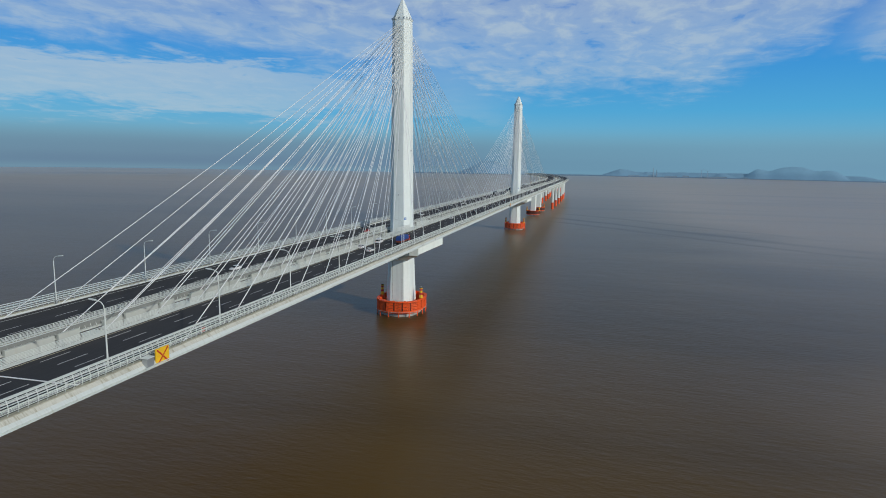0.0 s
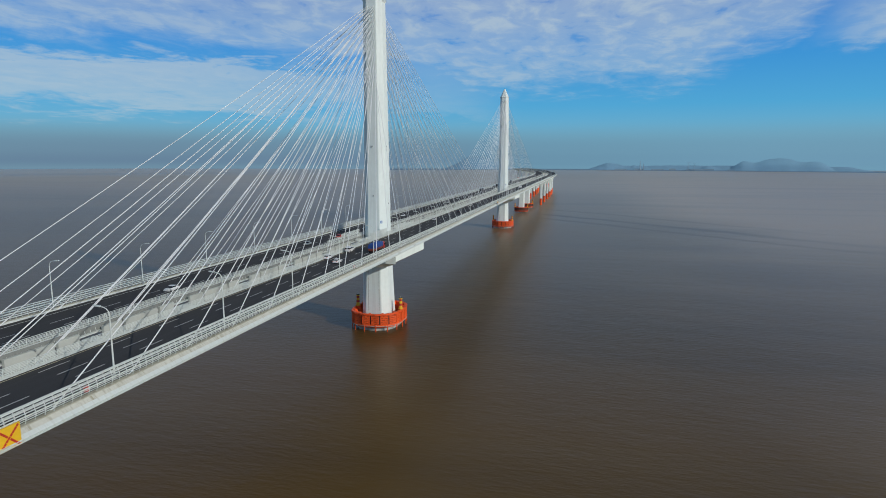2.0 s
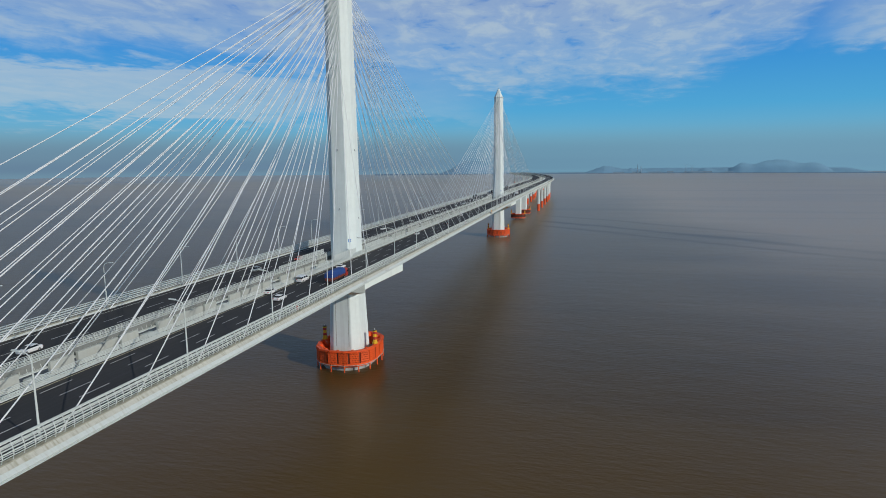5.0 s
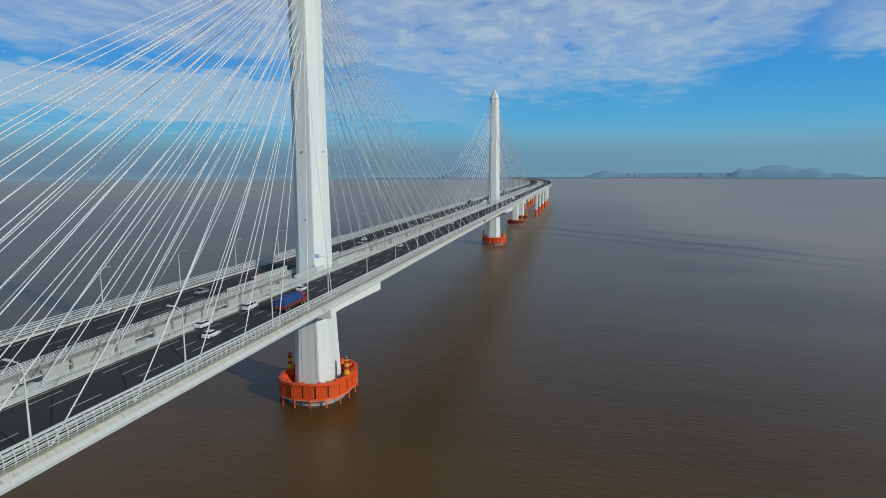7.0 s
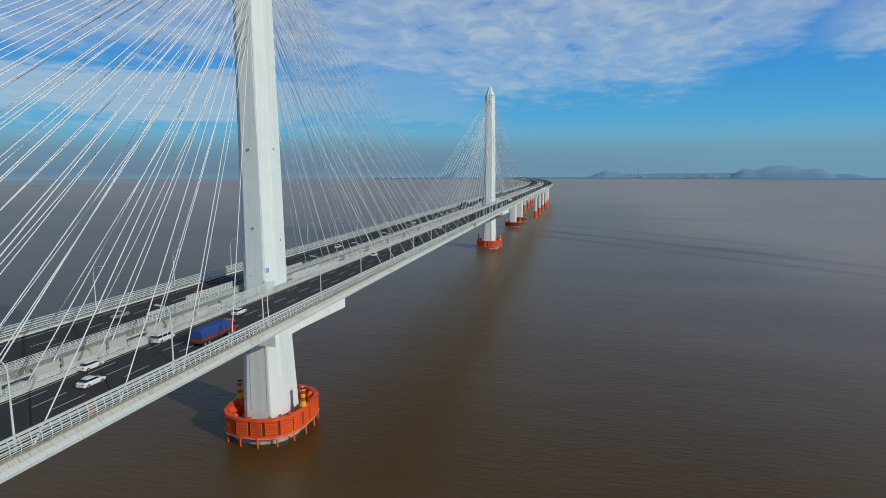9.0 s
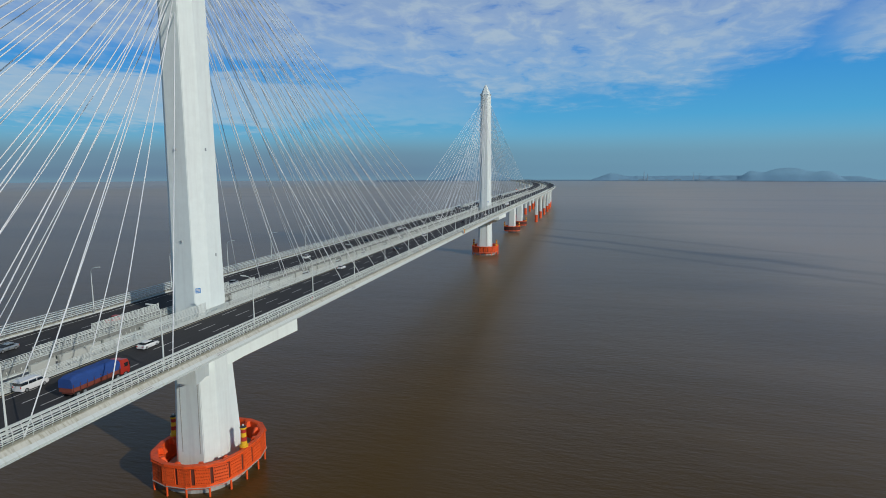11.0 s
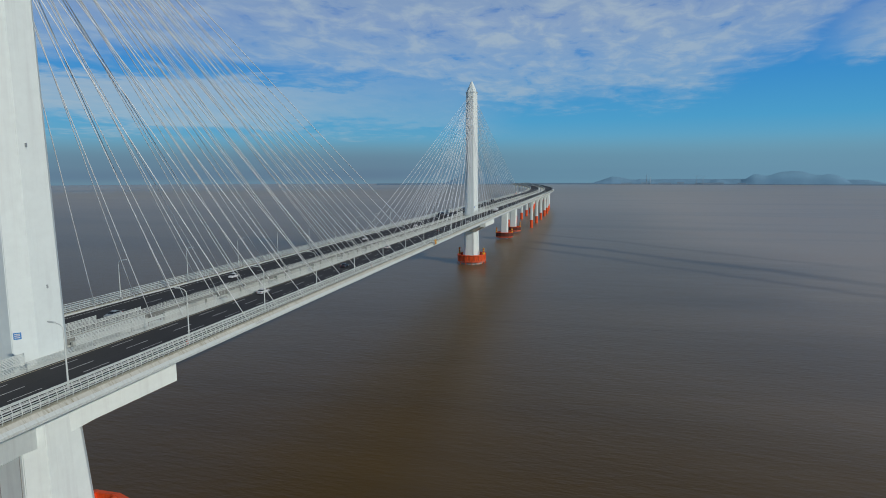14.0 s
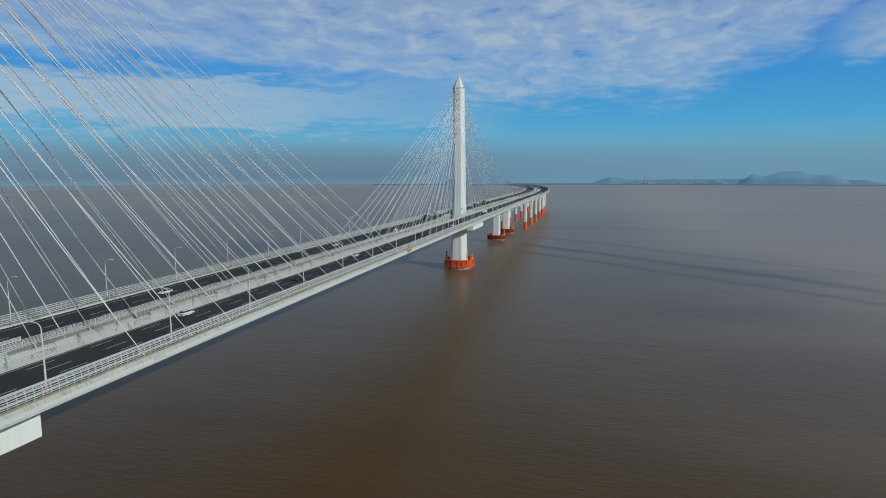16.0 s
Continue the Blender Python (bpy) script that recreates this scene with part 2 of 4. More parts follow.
# ---- mesh helpers ----
def mesh_ob(name, bm, mat, parent=None, label="", smooth=False):
    me = bpy.data.meshes.new(name)
    bm.to_mesh(me)
    bm.free()
    if smooth:
        for p in me.polygons:
            p.use_smooth = True
    for mm in (mat if isinstance(mat, (list, tuple)) else [mat]):
        me.materials.append(mm)
    ob = new(name, me)
    ob.parent = parent
    if label:
        ob["label"] = label
    return ob


def part(name, bm, mat, parent, label="", smooth=False):
    return mesh_ob(name, bm, mat, parent, label, smooth)


def share(name, me, parent, m):
    ob = new(name, me)
    ob.parent = parent
    ob.matrix_basis = m
    return ob


def thing(name, m, label, category, group="", kind=""):
    ob = new(name)
    ob.matrix_basis = m
    return tagged(ob, label, category, group, kind)


def box(bm, x0, y0, z0, x1, y1, z1, bevel=0.0):
    vs = [bm.verts.new((x, y, z)) for x in (x0, x1) for y in (y0, y1) for z in (z0, z1)]
    fs = [bm.faces.new([vs[i] for i in q]) for q in ((0, 1, 3, 2), (4, 6, 7, 5), (0, 4, 5, 1), (2, 3, 7, 6), (0, 2, 6, 4), (1, 5, 7, 3))]
    if bevel:
        es = list({e for f in fs for e in f.edges})
        bmesh.ops.bevel(bm, geom=es, offset=bevel, segments=2, affect="EDGES", profile=0.6)
    return bm


def prism(bm, ring, z0, z1, ring_top=None, caps=True):
    """A prism over a ring of (x, y), with another ring at the top if given."""
    top = ring_top or ring
    a = [bm.verts.new((x, y, z0)) for x, y in ring]
    b = [bm.verts.new((x, y, z1)) for x, y in top]
    n = len(ring)
    for i in range(n):
        bm.faces.new((a[i], a[(i + 1) % n], b[(i + 1) % n], b[i]))
    if caps:
        bm.faces.new(a[::-1])
        bm.faces.new(b)
    return bm


def tube(bm, pts, r, sides=6, r2=None):
    """A round bar along points."""
    pts = [Vector(p) for p in pts]
    rings = []
    for i, p in enumerate(pts):
        d = (pts[min(i + 1, len(pts) - 1)] - pts[max(i - 1, 0)]).normalized()
        ref = Vector((0, 0, 1)) if abs(d.z) < 0.95 else Vector((1, 0, 0))
        u = d.cross(ref).normalized()
        v = d.cross(u)
        rr = r if r2 is None else r + (r2 - r) * i / (len(pts) - 1)
        rings.append([bm.verts.new(p + rr * (math.cos(a) * u + math.sin(a) * v)) for a in (2 * math.pi * k / sides for k in range(sides))])
    for a, b in zip(rings, rings[1:]):
        for k in range(sides):
            bm.faces.new((a[k], a[(k + 1) % sides], b[(k + 1) % sides], b[k]))
    bm.faces.new(rings[0][::-1])
    bm.faces.new(rings[-1])
    return bm


def octagon(hx, hy, cx_, cy_, x=0.0, y=0.0):
    """Half sizes hx, hy with corners cut back by cx_, cy_."""
    return [(x + a, y + b) for a, b in ((-hx + cx_, -hy), (hx - cx_, -hy), (hx, -hy + cy_), (hx, hy - cy_), (hx - cx_, hy), (-hx + cx_, hy), (-hx, hy - cy_), (-hx, -hy + cy_))]


def at(x, s, z):
    """A point x metres to the right of the bridge's axis, s metres along it: straight, then bending to the left."""
    if s <= CURVE_Y:
        return Vector((x, s, z))
    a = (s - CURVE_Y) / CURVE_R
    return Vector((-CURVE_R + (CURVE_R + x) * math.cos(a), CURVE_Y + (CURVE_R + x) * math.sin(a), z))


def stations(s0, s1):
    st = [s0]
    if s0 < CURVE_Y < s1:
        st.append(CURVE_Y)
    k = max(s0, CURVE_Y)
    while k + 60 < s1:
        k += 60
        st.append(k)
    return st + [s1]


def sweep(bm, profile, s0, s1, closed=True):
    """A profile of (x, z) drawn along the bridge."""
    rows = [[bm.verts.new(at(x, s, z)) for x, z in profile] for s in stations(s0, s1)]
    n = len(profile)
    for a, b in zip(rows, rows[1:]):
        for i in range(n if closed else n - 1):
            bm.faces.new((a[i], a[(i + 1) % n], b[(i + 1) % n], b[i]))
    if closed:
        bm.faces.new(rows[0][::-1])
        bm.faces.new(rows[-1])
    bmesh.ops.recalc_face_normals(bm, faces=bm.faces[:])
    return bm


def bar(x, z, hw, hz):
    return [(x - hw, z - hz), (x + hw, z - hz), (x + hw, z + hz), (x - hw, z + hz)]


B = bmesh.new

# ---- water, far shore and hills ----
bm = B()
bmesh.ops.create_circle(bm, cap_ends=True, segments=96, radius=5600)
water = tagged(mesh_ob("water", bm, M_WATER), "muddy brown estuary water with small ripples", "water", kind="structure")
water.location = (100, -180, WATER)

EYE = (100, -180)


def polar(bearing, dist):
    b = radians(bearing)
    return EYE[0] + dist * math.sin(b), EYE[1] + dist * math.cos(b)


def ridge(name, b0, b1, dist, height, seed, label, peaks):
    """A range of hills between two bearings, with a crest made of a few broad peaks."""
    bm = B()
    n = 70
    rows = []
    for i in range(n + 1):
        u = i / n
        b = b0 + (b1 - b0) * u
        h = sum(a * math.exp(-((u - c) / wd) ** 2) for c, wd, a in peaks)
        h = height * (h + 0.07 * noise.noise((u * 14, seed, 0)) * min(1, 6 * u, 6 * (1 - u)) + 0.03 * noise.noise((u * 40, seed, 3))) * min(1, 10 * u, 10 * (1 - u))
        h = max(h, 0.5)
        rows.append([bm.verts.new((*polar(b, dist + d), h * k)) for d, k in ((-90, -0.02), (-50, 0.45), (0, 1.0), (40, 0.6), (70, -0.02))])
    for a, c in zip(rows, rows[1:]):
        for k in range(4):
            bm.faces.new((a[k], c[k], c[k + 1], a[k + 1]))
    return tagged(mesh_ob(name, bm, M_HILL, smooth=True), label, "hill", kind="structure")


ridge("backdrop_hill", 2.0, 23.0, 4720, 36, 3, "low hazy rise along the far shore", ((0.15, 0.2, 0.8), (0.4, 0.2, 0.7), (0.65, 0.2, 0.9), (0.9, 0.15, 0.7)))
ridge("backdrop_hill", 9.0, 21.0, 4690, 78, 1, "hazy wooded hills on the far shore", ((0.10, 0.10, 0.50), (0.34, 0.07, 0.78), (0.50, 0.11, 0.95), (0.64, 0.10, 0.85), (0.80, 0.09, 0.80)))
ridge("backdrop_hill", -0.5, 6.2, 4690, 60, 5, "low hazy hill on the far shore", ((0.35, 0.22, 0.9), (0.75, 0.2, 0.55)))
ridge("backdrop_hill", -14.5, -6.5, 4690, 104, 9, "hazy hill behind the bridge on the far shore", ((0.42, 0.22, 0.9), (0.7, 0.2, 0.5)))
bm = B()
rows = []
for i in range(61):
    b = -20 + 46 * i / 60
    rows.append([bm.verts.new((*polar(b, d), h)) for d, h in ((4560 + 30 * noise.noise((b * 0.7, 0, 0)), -1), (4580, 5), (4770, 7))])
for a, c in zip(rows, rows[1:]):
    for k in range(2):
        bm.faces.new((a[k], c[k], c[k + 1], a[k + 1]))
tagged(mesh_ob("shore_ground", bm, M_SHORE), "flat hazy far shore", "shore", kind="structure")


# glowing see-through curtain that imitates aerial haze over far water and shore
HAZE_R, HAZE_TOP = 3300.0, 300.0


def haze_curtain_material():
    m = bpy.data.materials.new("far_haze_glow")
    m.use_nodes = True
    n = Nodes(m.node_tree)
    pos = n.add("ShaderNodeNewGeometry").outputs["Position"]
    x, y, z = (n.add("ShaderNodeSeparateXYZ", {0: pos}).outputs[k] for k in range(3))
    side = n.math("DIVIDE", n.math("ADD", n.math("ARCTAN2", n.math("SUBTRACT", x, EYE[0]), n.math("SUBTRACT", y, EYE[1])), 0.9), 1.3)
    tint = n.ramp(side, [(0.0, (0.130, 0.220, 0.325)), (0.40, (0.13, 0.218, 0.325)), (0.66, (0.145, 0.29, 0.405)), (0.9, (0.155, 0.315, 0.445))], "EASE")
    rise = n.ramp(n.math("DIVIDE", z, HAZE_TOP), [(0.0, (0, 0, 0)), (0.12, (0.28,) * 3), (0.24, (0.78,) * 3), (0.40, (0.50,) * 3), (0.9, (0, 0, 0))], "EASE")
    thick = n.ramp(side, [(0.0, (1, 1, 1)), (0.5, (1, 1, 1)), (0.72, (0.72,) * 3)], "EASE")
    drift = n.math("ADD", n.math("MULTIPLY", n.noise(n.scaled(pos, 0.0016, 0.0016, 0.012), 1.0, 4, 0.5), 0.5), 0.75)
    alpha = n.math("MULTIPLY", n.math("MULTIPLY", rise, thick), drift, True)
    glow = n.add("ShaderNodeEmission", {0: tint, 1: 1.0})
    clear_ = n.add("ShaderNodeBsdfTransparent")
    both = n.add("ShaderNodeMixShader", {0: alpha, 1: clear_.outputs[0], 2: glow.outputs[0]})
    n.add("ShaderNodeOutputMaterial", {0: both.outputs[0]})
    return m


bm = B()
rows = [[bm.verts.new((*polar(b, HAZE_R), z)) for z in (-1.0, HAZE_TOP)] for b in range(-100, 101, 4)]
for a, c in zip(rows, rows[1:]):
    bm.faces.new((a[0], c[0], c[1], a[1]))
tagged(mesh_ob("backdrop_haze_sheet", bm, haze_curtain_material(), smooth=True), "glowing see-through curtain imitating blue-grey haze over the far water", "mist", kind="structure")


def far_building(bearing, wd, dp, h):
    x, y = polar(bearing, 4590)
    bm = B()
    box(bm, -wd / 2, -dp / 2, 0, wd / 2, dp / 2, h)
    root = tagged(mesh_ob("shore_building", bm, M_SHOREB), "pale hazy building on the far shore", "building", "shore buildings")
    root.matrix_basis = pose(x, y, 4, 0, 0, -bearing)


for b, wd, dp, h in ((4.5, 60, 20, 9), (6.1, 90, 25, 8), (7.4, 45, 20, 12), (9.3, 120, 25, 8), (10.4, 70, 20, 10), (12.2, 50, 20, 7), (2.9, 80, 20, 7)):
    far_building(b, wd, dp, h)


def chimney(bearing, h):
    x, y = polar(bearing, 4580)
    bm = B()
    tube(bm, [(0, 0, 0), (0, 0, h)], 4.0, 10, 2.6)
    tagged(mesh_ob("chimney", bm, M_SHOREB), "tall pale chimney on the far shore", "chimney", "chimneys").location = (x, y, 4)


chimney(4.6, 66)
chimney(4.9, 48)


def wind_turbine(bearing, h):
    x, y = polar(bearing, 4570)
    root = thing("wind_turbine", pose(x, y, 4, 0, 0, -bearing), "white wind turbine at rest on the far shore", "wind turbine", "wind turbines")
    part("mast", tube(B(), [(0, 0, 0), (0, 0, h)], 2.2, 8, 1.3), M_SHOREB, root)
    part("hub", tube(B(), [(0, -3, h), (0, 3, h)], 1.8, 8), M_SHOREB, root)
    for k in range(3):
        a = radians(30 + 120 * k)
        part("blade", tube(B(), [(0, -3, h), (24 * math.cos(a), -3, h + 24 * math.sin(a))], 1.3, 5, 0.4), M_SHOREB, root)


wind_turbine(8.7, 52)
wind_turbine(9.2, 46)

# ---- bridge decks ----
S0, S1 = -380.0, 2150.0


def girder(side):
    """One carriageway: box girder, asphalt, ledges and lines. side +1: towards the camera's side."""
    X = lambda x: CX + side * x
    Z = DECK if side > 0 else DECK - FAR_DROP
    prof = [(X(27.0), Z - 0.85), (X(27.1), Z - 0.62), (X(26.0), Z + 0.50), (X(25.3), Z + 0.50), (X(25.2), Z - 0.12), (X(6.9), Z - 0.12), (X(6.8), Z + 0.12), (X(6.55), Z + 0.12), (X(6.5), Z - 1.3), (X(5.9), Z - 1.35), (X(5.9), Z - 1.6), (X(12.5), Z - 4.0), (X(20.0), Z - 4.0)]
    root = thing("bridge_deck", pose(0, 0, 0), "white steel box girder deck carrying a four-lane carriageway", "bridge deck", "bridge decks", "structure")
    part("girder", sweep(B(), prof, S0, S1), M_GIRDER, root)
    part("lip", sweep(B(), [(X(26.9), Z - 0.98), (X(27.2), Z - 0.98), (X(27.2), Z - 0.86), (X(26.9), Z - 0.86)], S0, S1), M_GIRDER, root)
    part("ledge", sweep(B(), [(X(25.2), Z + 0.45), (X(26.12), Z + 0.45), (X(26.02), Z + 0.56), (X(25.2), Z + 0.56)], S0, S1), M_LEDGE, root, "stained concrete kerb ledge")
    part("asphalt", sweep(B(), [(X(6.95), Z - 0.11), (X(25.15), Z - 0.11), (X(25.15), Z), (X(6.95), Z)], S0, S1), M_ASPH, root, "dark asphalt road surface")
    part("dirty_strip", sweep(B(), [(X(26.03), Z + 0.51), (X(26.62), Z - 0.115), (X(26.58), Z - 0.135), (X(25.98), Z + 0.49)], S0, S1), M_DRIP, root, "dirty streaked strip under the railing")
    part("inner_kerb", sweep(B(), [(X(6.48), Z - 1.28), (X(6.53), Z - 1.28), (X(6.53), Z + 0.10), (X(6.48), Z + 0.10)], S0, S1), M_KERB, root, "weathered grey kerb face")
    for x, hw, mat, nm in ((7.6, 0.10, M_YLINE, "yellow_edge_line"), (23.2, 0.09, M_LINE, "white_edge_line")):
        part(nm, sweep(B(), bar(X(x), Z + 0.006, hw, 0.004), S0, S1), mat, root)
    bm = B()
    box(bm, -0.085, -3.0, 0, 0.085, 3.0, 0.008)
    dash = bpy.data.meshes.new("lane_dash")
    bm.to_mesh(dash)
    bm.free()
    dash.materials.append(M_LINE)
    rest = B()
    for x in ((9.4, 13.1, 16.65) if side > 0 else (9.5, 13.1, 16.7)):
        for k in range(-18, 100):
            y = -72.9 + 14.15 * k - (1.6 if side < 0 else 0)
            if -260 < y < 460:
                share("lane_dash", dash, root, pose(X(x), y, Z + 0.004))
            elif y < CURVE_Y:
                box(rest, X(x) - 0.085, y - 3, Z + 0.004, X(x) + 0.085, y + 3, Z + 0.010)
    tagged(part("far_lane_dashes", rest, M_LINE, root), kind="stuff")
    return root


near_deck, far_deck = girder(1), girder(-1)

# cross girders between the carriageways
bm = B()
box(bm, -6.3, -1.6, -4.1, 6.3, 1.6, -2.9, 0.08)
beam0 = tagged(mesh_ob("cross_girder", bm, M_GIRDER), "white box girder tying the two carriageways together", "cross girder", "cross girders")
GAP0, MODULE = -76.4, 29.0
beam0.matrix_basis = pose(CX, GAP0, DECK)
for k in range(-6, 31):
    if k and abs(GAP0 + MODULE * k - CY) > 12 and abs(GAP0 + MODULE * k - CY - SPAN) > 12:
        copy_thing(beam0, pose(CX, GAP0 + MODULE * k, DECK))

# white panels standing along the gap, in front of the far carriageway's inner side
panel_bm = B()
box(panel_bm, -0.3, -0.5, -2.5, 0.3, 0.5, 0.0)
panel_me = bpy.data.meshes.new("median_panel")
panel_bm.to_mesh(panel_me)
panel_bm.free()
panel_me.materials.append(M_PANEL)
wall = thing("median_wall", pose(CX, 0, DECK), "white steel panels along the gap between the carriageways", "median wall", kind="structure")
for k in range(-7, 31):
    for d0, d1 in ((3.3, 8.6), (9.6, 20.0), (20.9, 25.9)):
        y = GAP0 + MODULE * k + (d0 + d1) / 2
        if abs(y - CY) > 7.5 and abs(y - CY - SPAN) > 7.5:
            share("median_panel", panel_me, wall, Matrix.Translation((-5.5, y, -0.42 - FAR_DROP)) @ Matrix.Diagonal((1, d1 - d0, 1, 1)))

# ---- railings ----
NEAR0, NEAR1 = -240.0, 60.0


def post_mesh(pts, r, mat):
    bm = B()
    tube(bm, pts, r, 6)
    me = bpy.data.meshes.new("post")
    bm.to_mesh(me)
    bm.free()
    me.materials.append(mat)
    return me


def railing(name, x, base, pts, bars, label, step=1.45, r=0.065, lean=1, skip=(), s0=S0, s1=S1, far=900.0):
    """Posts of a given bend and long bars. pts: (out, up) of a post; bars: (out, up, half width, half height)."""
    root = thing(name, pose(0, 0, 0), label, "railing", "bridge railings", "structure")
    me = post_mesh([(lean * o, 0, u) for o, u in pts], r, M_RAIL)
    rest = B()
    y = math.ceil(s0 / step) * step
    while y < min(s1, far):
        if not any(a < y < b for a, b in skip):
            if NEAR0 <= y <= NEAR1:
                share("post", me, root, pose(x, y, base))
            elif y > NEAR0:
                tube(rest, [(x + lean * o, y, base + u) for o, u in (pts[0], pts[-1])], r, 4)
        y += step
    if rest.verts:
        tagged(part("far_posts", rest, M_RAIL, root), kind="stuff")
    else:
        rest.free()
    spans = []
    a = s0
    for k0, k1 in sorted(skip):
        spans.append((a, k0))
        a = k1
    spans.append((a, s1))
    for o, u, hw, hz in bars:
        bm = B()
        for p, q in spans:
            sweep(bm, bar(x + lean * o, base + u, hw, hz), p, q)
        part("rail", bm, M_RAIL, root)
    return root


OUT_POST = ((0.22, 0.0), (0.42, 0.5), (0.45, 1.0), (0.30, 1.7), (0.05, 2.35))
OUT_BARS = ((0.05, 2.42, 0.13, 0.06), (-0.35, 2.05, 0.11, 0.07), (0.22, 1.98, 0.04, 0.04), (0.30, 1.70, 0.04, 0.04), (0.36, 1.40, 0.04, 0.04), (0.41, 1.10, 0.04, 0.04), (0.43, 0.80, 0.04, 0.04), (0.38, 0.48, 0.04, 0.04), (-0.45, 1.50, 0.06, 0.07), (-0.45, 1.05, 0.06, 0.07), (-0.45, 0.6, 0.06, 0.07))
for side in (1, -1):
    railing("outer_railing", CX + side * 25.45, DECK + 0.55 - (FAR_DROP if side < 0 else 0), OUT_POST, OUT_BARS, "white steel wind and crash railing with bowed posts", lean=side)
IN_POST = ((0.30, -1.25), (0.0, 0.0), (0.0, 1.45), (-0.08, 1.68))
IN_BARS = tuple((0.0, 0.20 + 0.24 * k, 0.04, 0.05) for k in range(6)) + ((-0.45, 0.45, 0.05, 0.06), (-0.45, 0.8, 0.05, 0.06)) + ((-0.06, 1.66, 0.05, 0.05),)
for side in (1, -1):
    railing("inner_railing", CX + side * 6.65, DECK + 0.02 - (FAR_DROP if side < 0 else 0), IN_POST, IN_BARS, "white steel railing with horizontal bars along the median", lean=-side, r=0.05)

# taller slatted screens beside each tower
def screen(x, y0, y1, z0, h, n):
    root = thing("wind_screen", pose(x, (y0 + y1) / 2, z0), "white slatted wind screen beside the tower", "wind screen", "wind screens")
    L = (y1 - y0) / 2
    for k in range(n):
        z = h * (k + 0.5) / n
        part("slat", box(B(), -0.05, -L, z - 0.075, 0.05, L, z + 0.075), M_RAIL, root)
    k = -L
    bm = B()
    box(bm, -0.045, -0.045, -0.2, 0.045, 0.045, h)
    me = bpy.data.meshes.new("screen_post")
    bm.to_mesh(me)
    bm.free()
    me.materials.append(M_RAIL)
    while k <= L + 0.01:
        share("screen_post", me, root, pose(-0.1, k, 0))
        k += L / max(1, round(L / 1.8))
    return root


for ty in (CY, CY + SPAN):
    for x in (6.65, -6.65):
        z = DECK + 1.7 - (FAR_DROP if x < 0 else 0)
        screen(CX + x, ty - 40, ty - 26, z, 0.8, 3)
        screen(CX + x, ty - 26, ty - 5.5, z, 1.85, 7)
        screen(CX + x, ty + 5.5, ty + 24, z, 1.85, 7)
        screen(CX + x, ty + 24, ty + 38, z, 0.8, 3)

# ---- towers ----
TOP_Z, SHOULDER, TOWER_FOOT = 157.2, 147.5, 39.0


def arm(bm, ex, ey):
    """A tapered bracket arm from the tower to (ex, ey)."""
    secs = []
    for t, hw, z0 in ((0.12, 2.9, 28.2), (0.36, 2.7, 30.2), (1.0, 2.3, 34.35)):
        secs.append([bm.verts.new((ex * t + w_, ey * t, z)) for w_, z in ((-hw, z0), (hw, z0), (hw, 38.6), (-hw, 38.6))])
    for a, b in zip(secs, secs[1:]):
        for k in range(4):
            bm.faces.new((a[k], a[(k + 1) % 4], b[(k + 1) % 4], b[k]))
    bm.faces.new(secs[0][::-1])
    bm.faces.new(secs[-1])
    bmesh.ops.recalc_face_normals(bm, faces=bm.faces[:])
    return bm


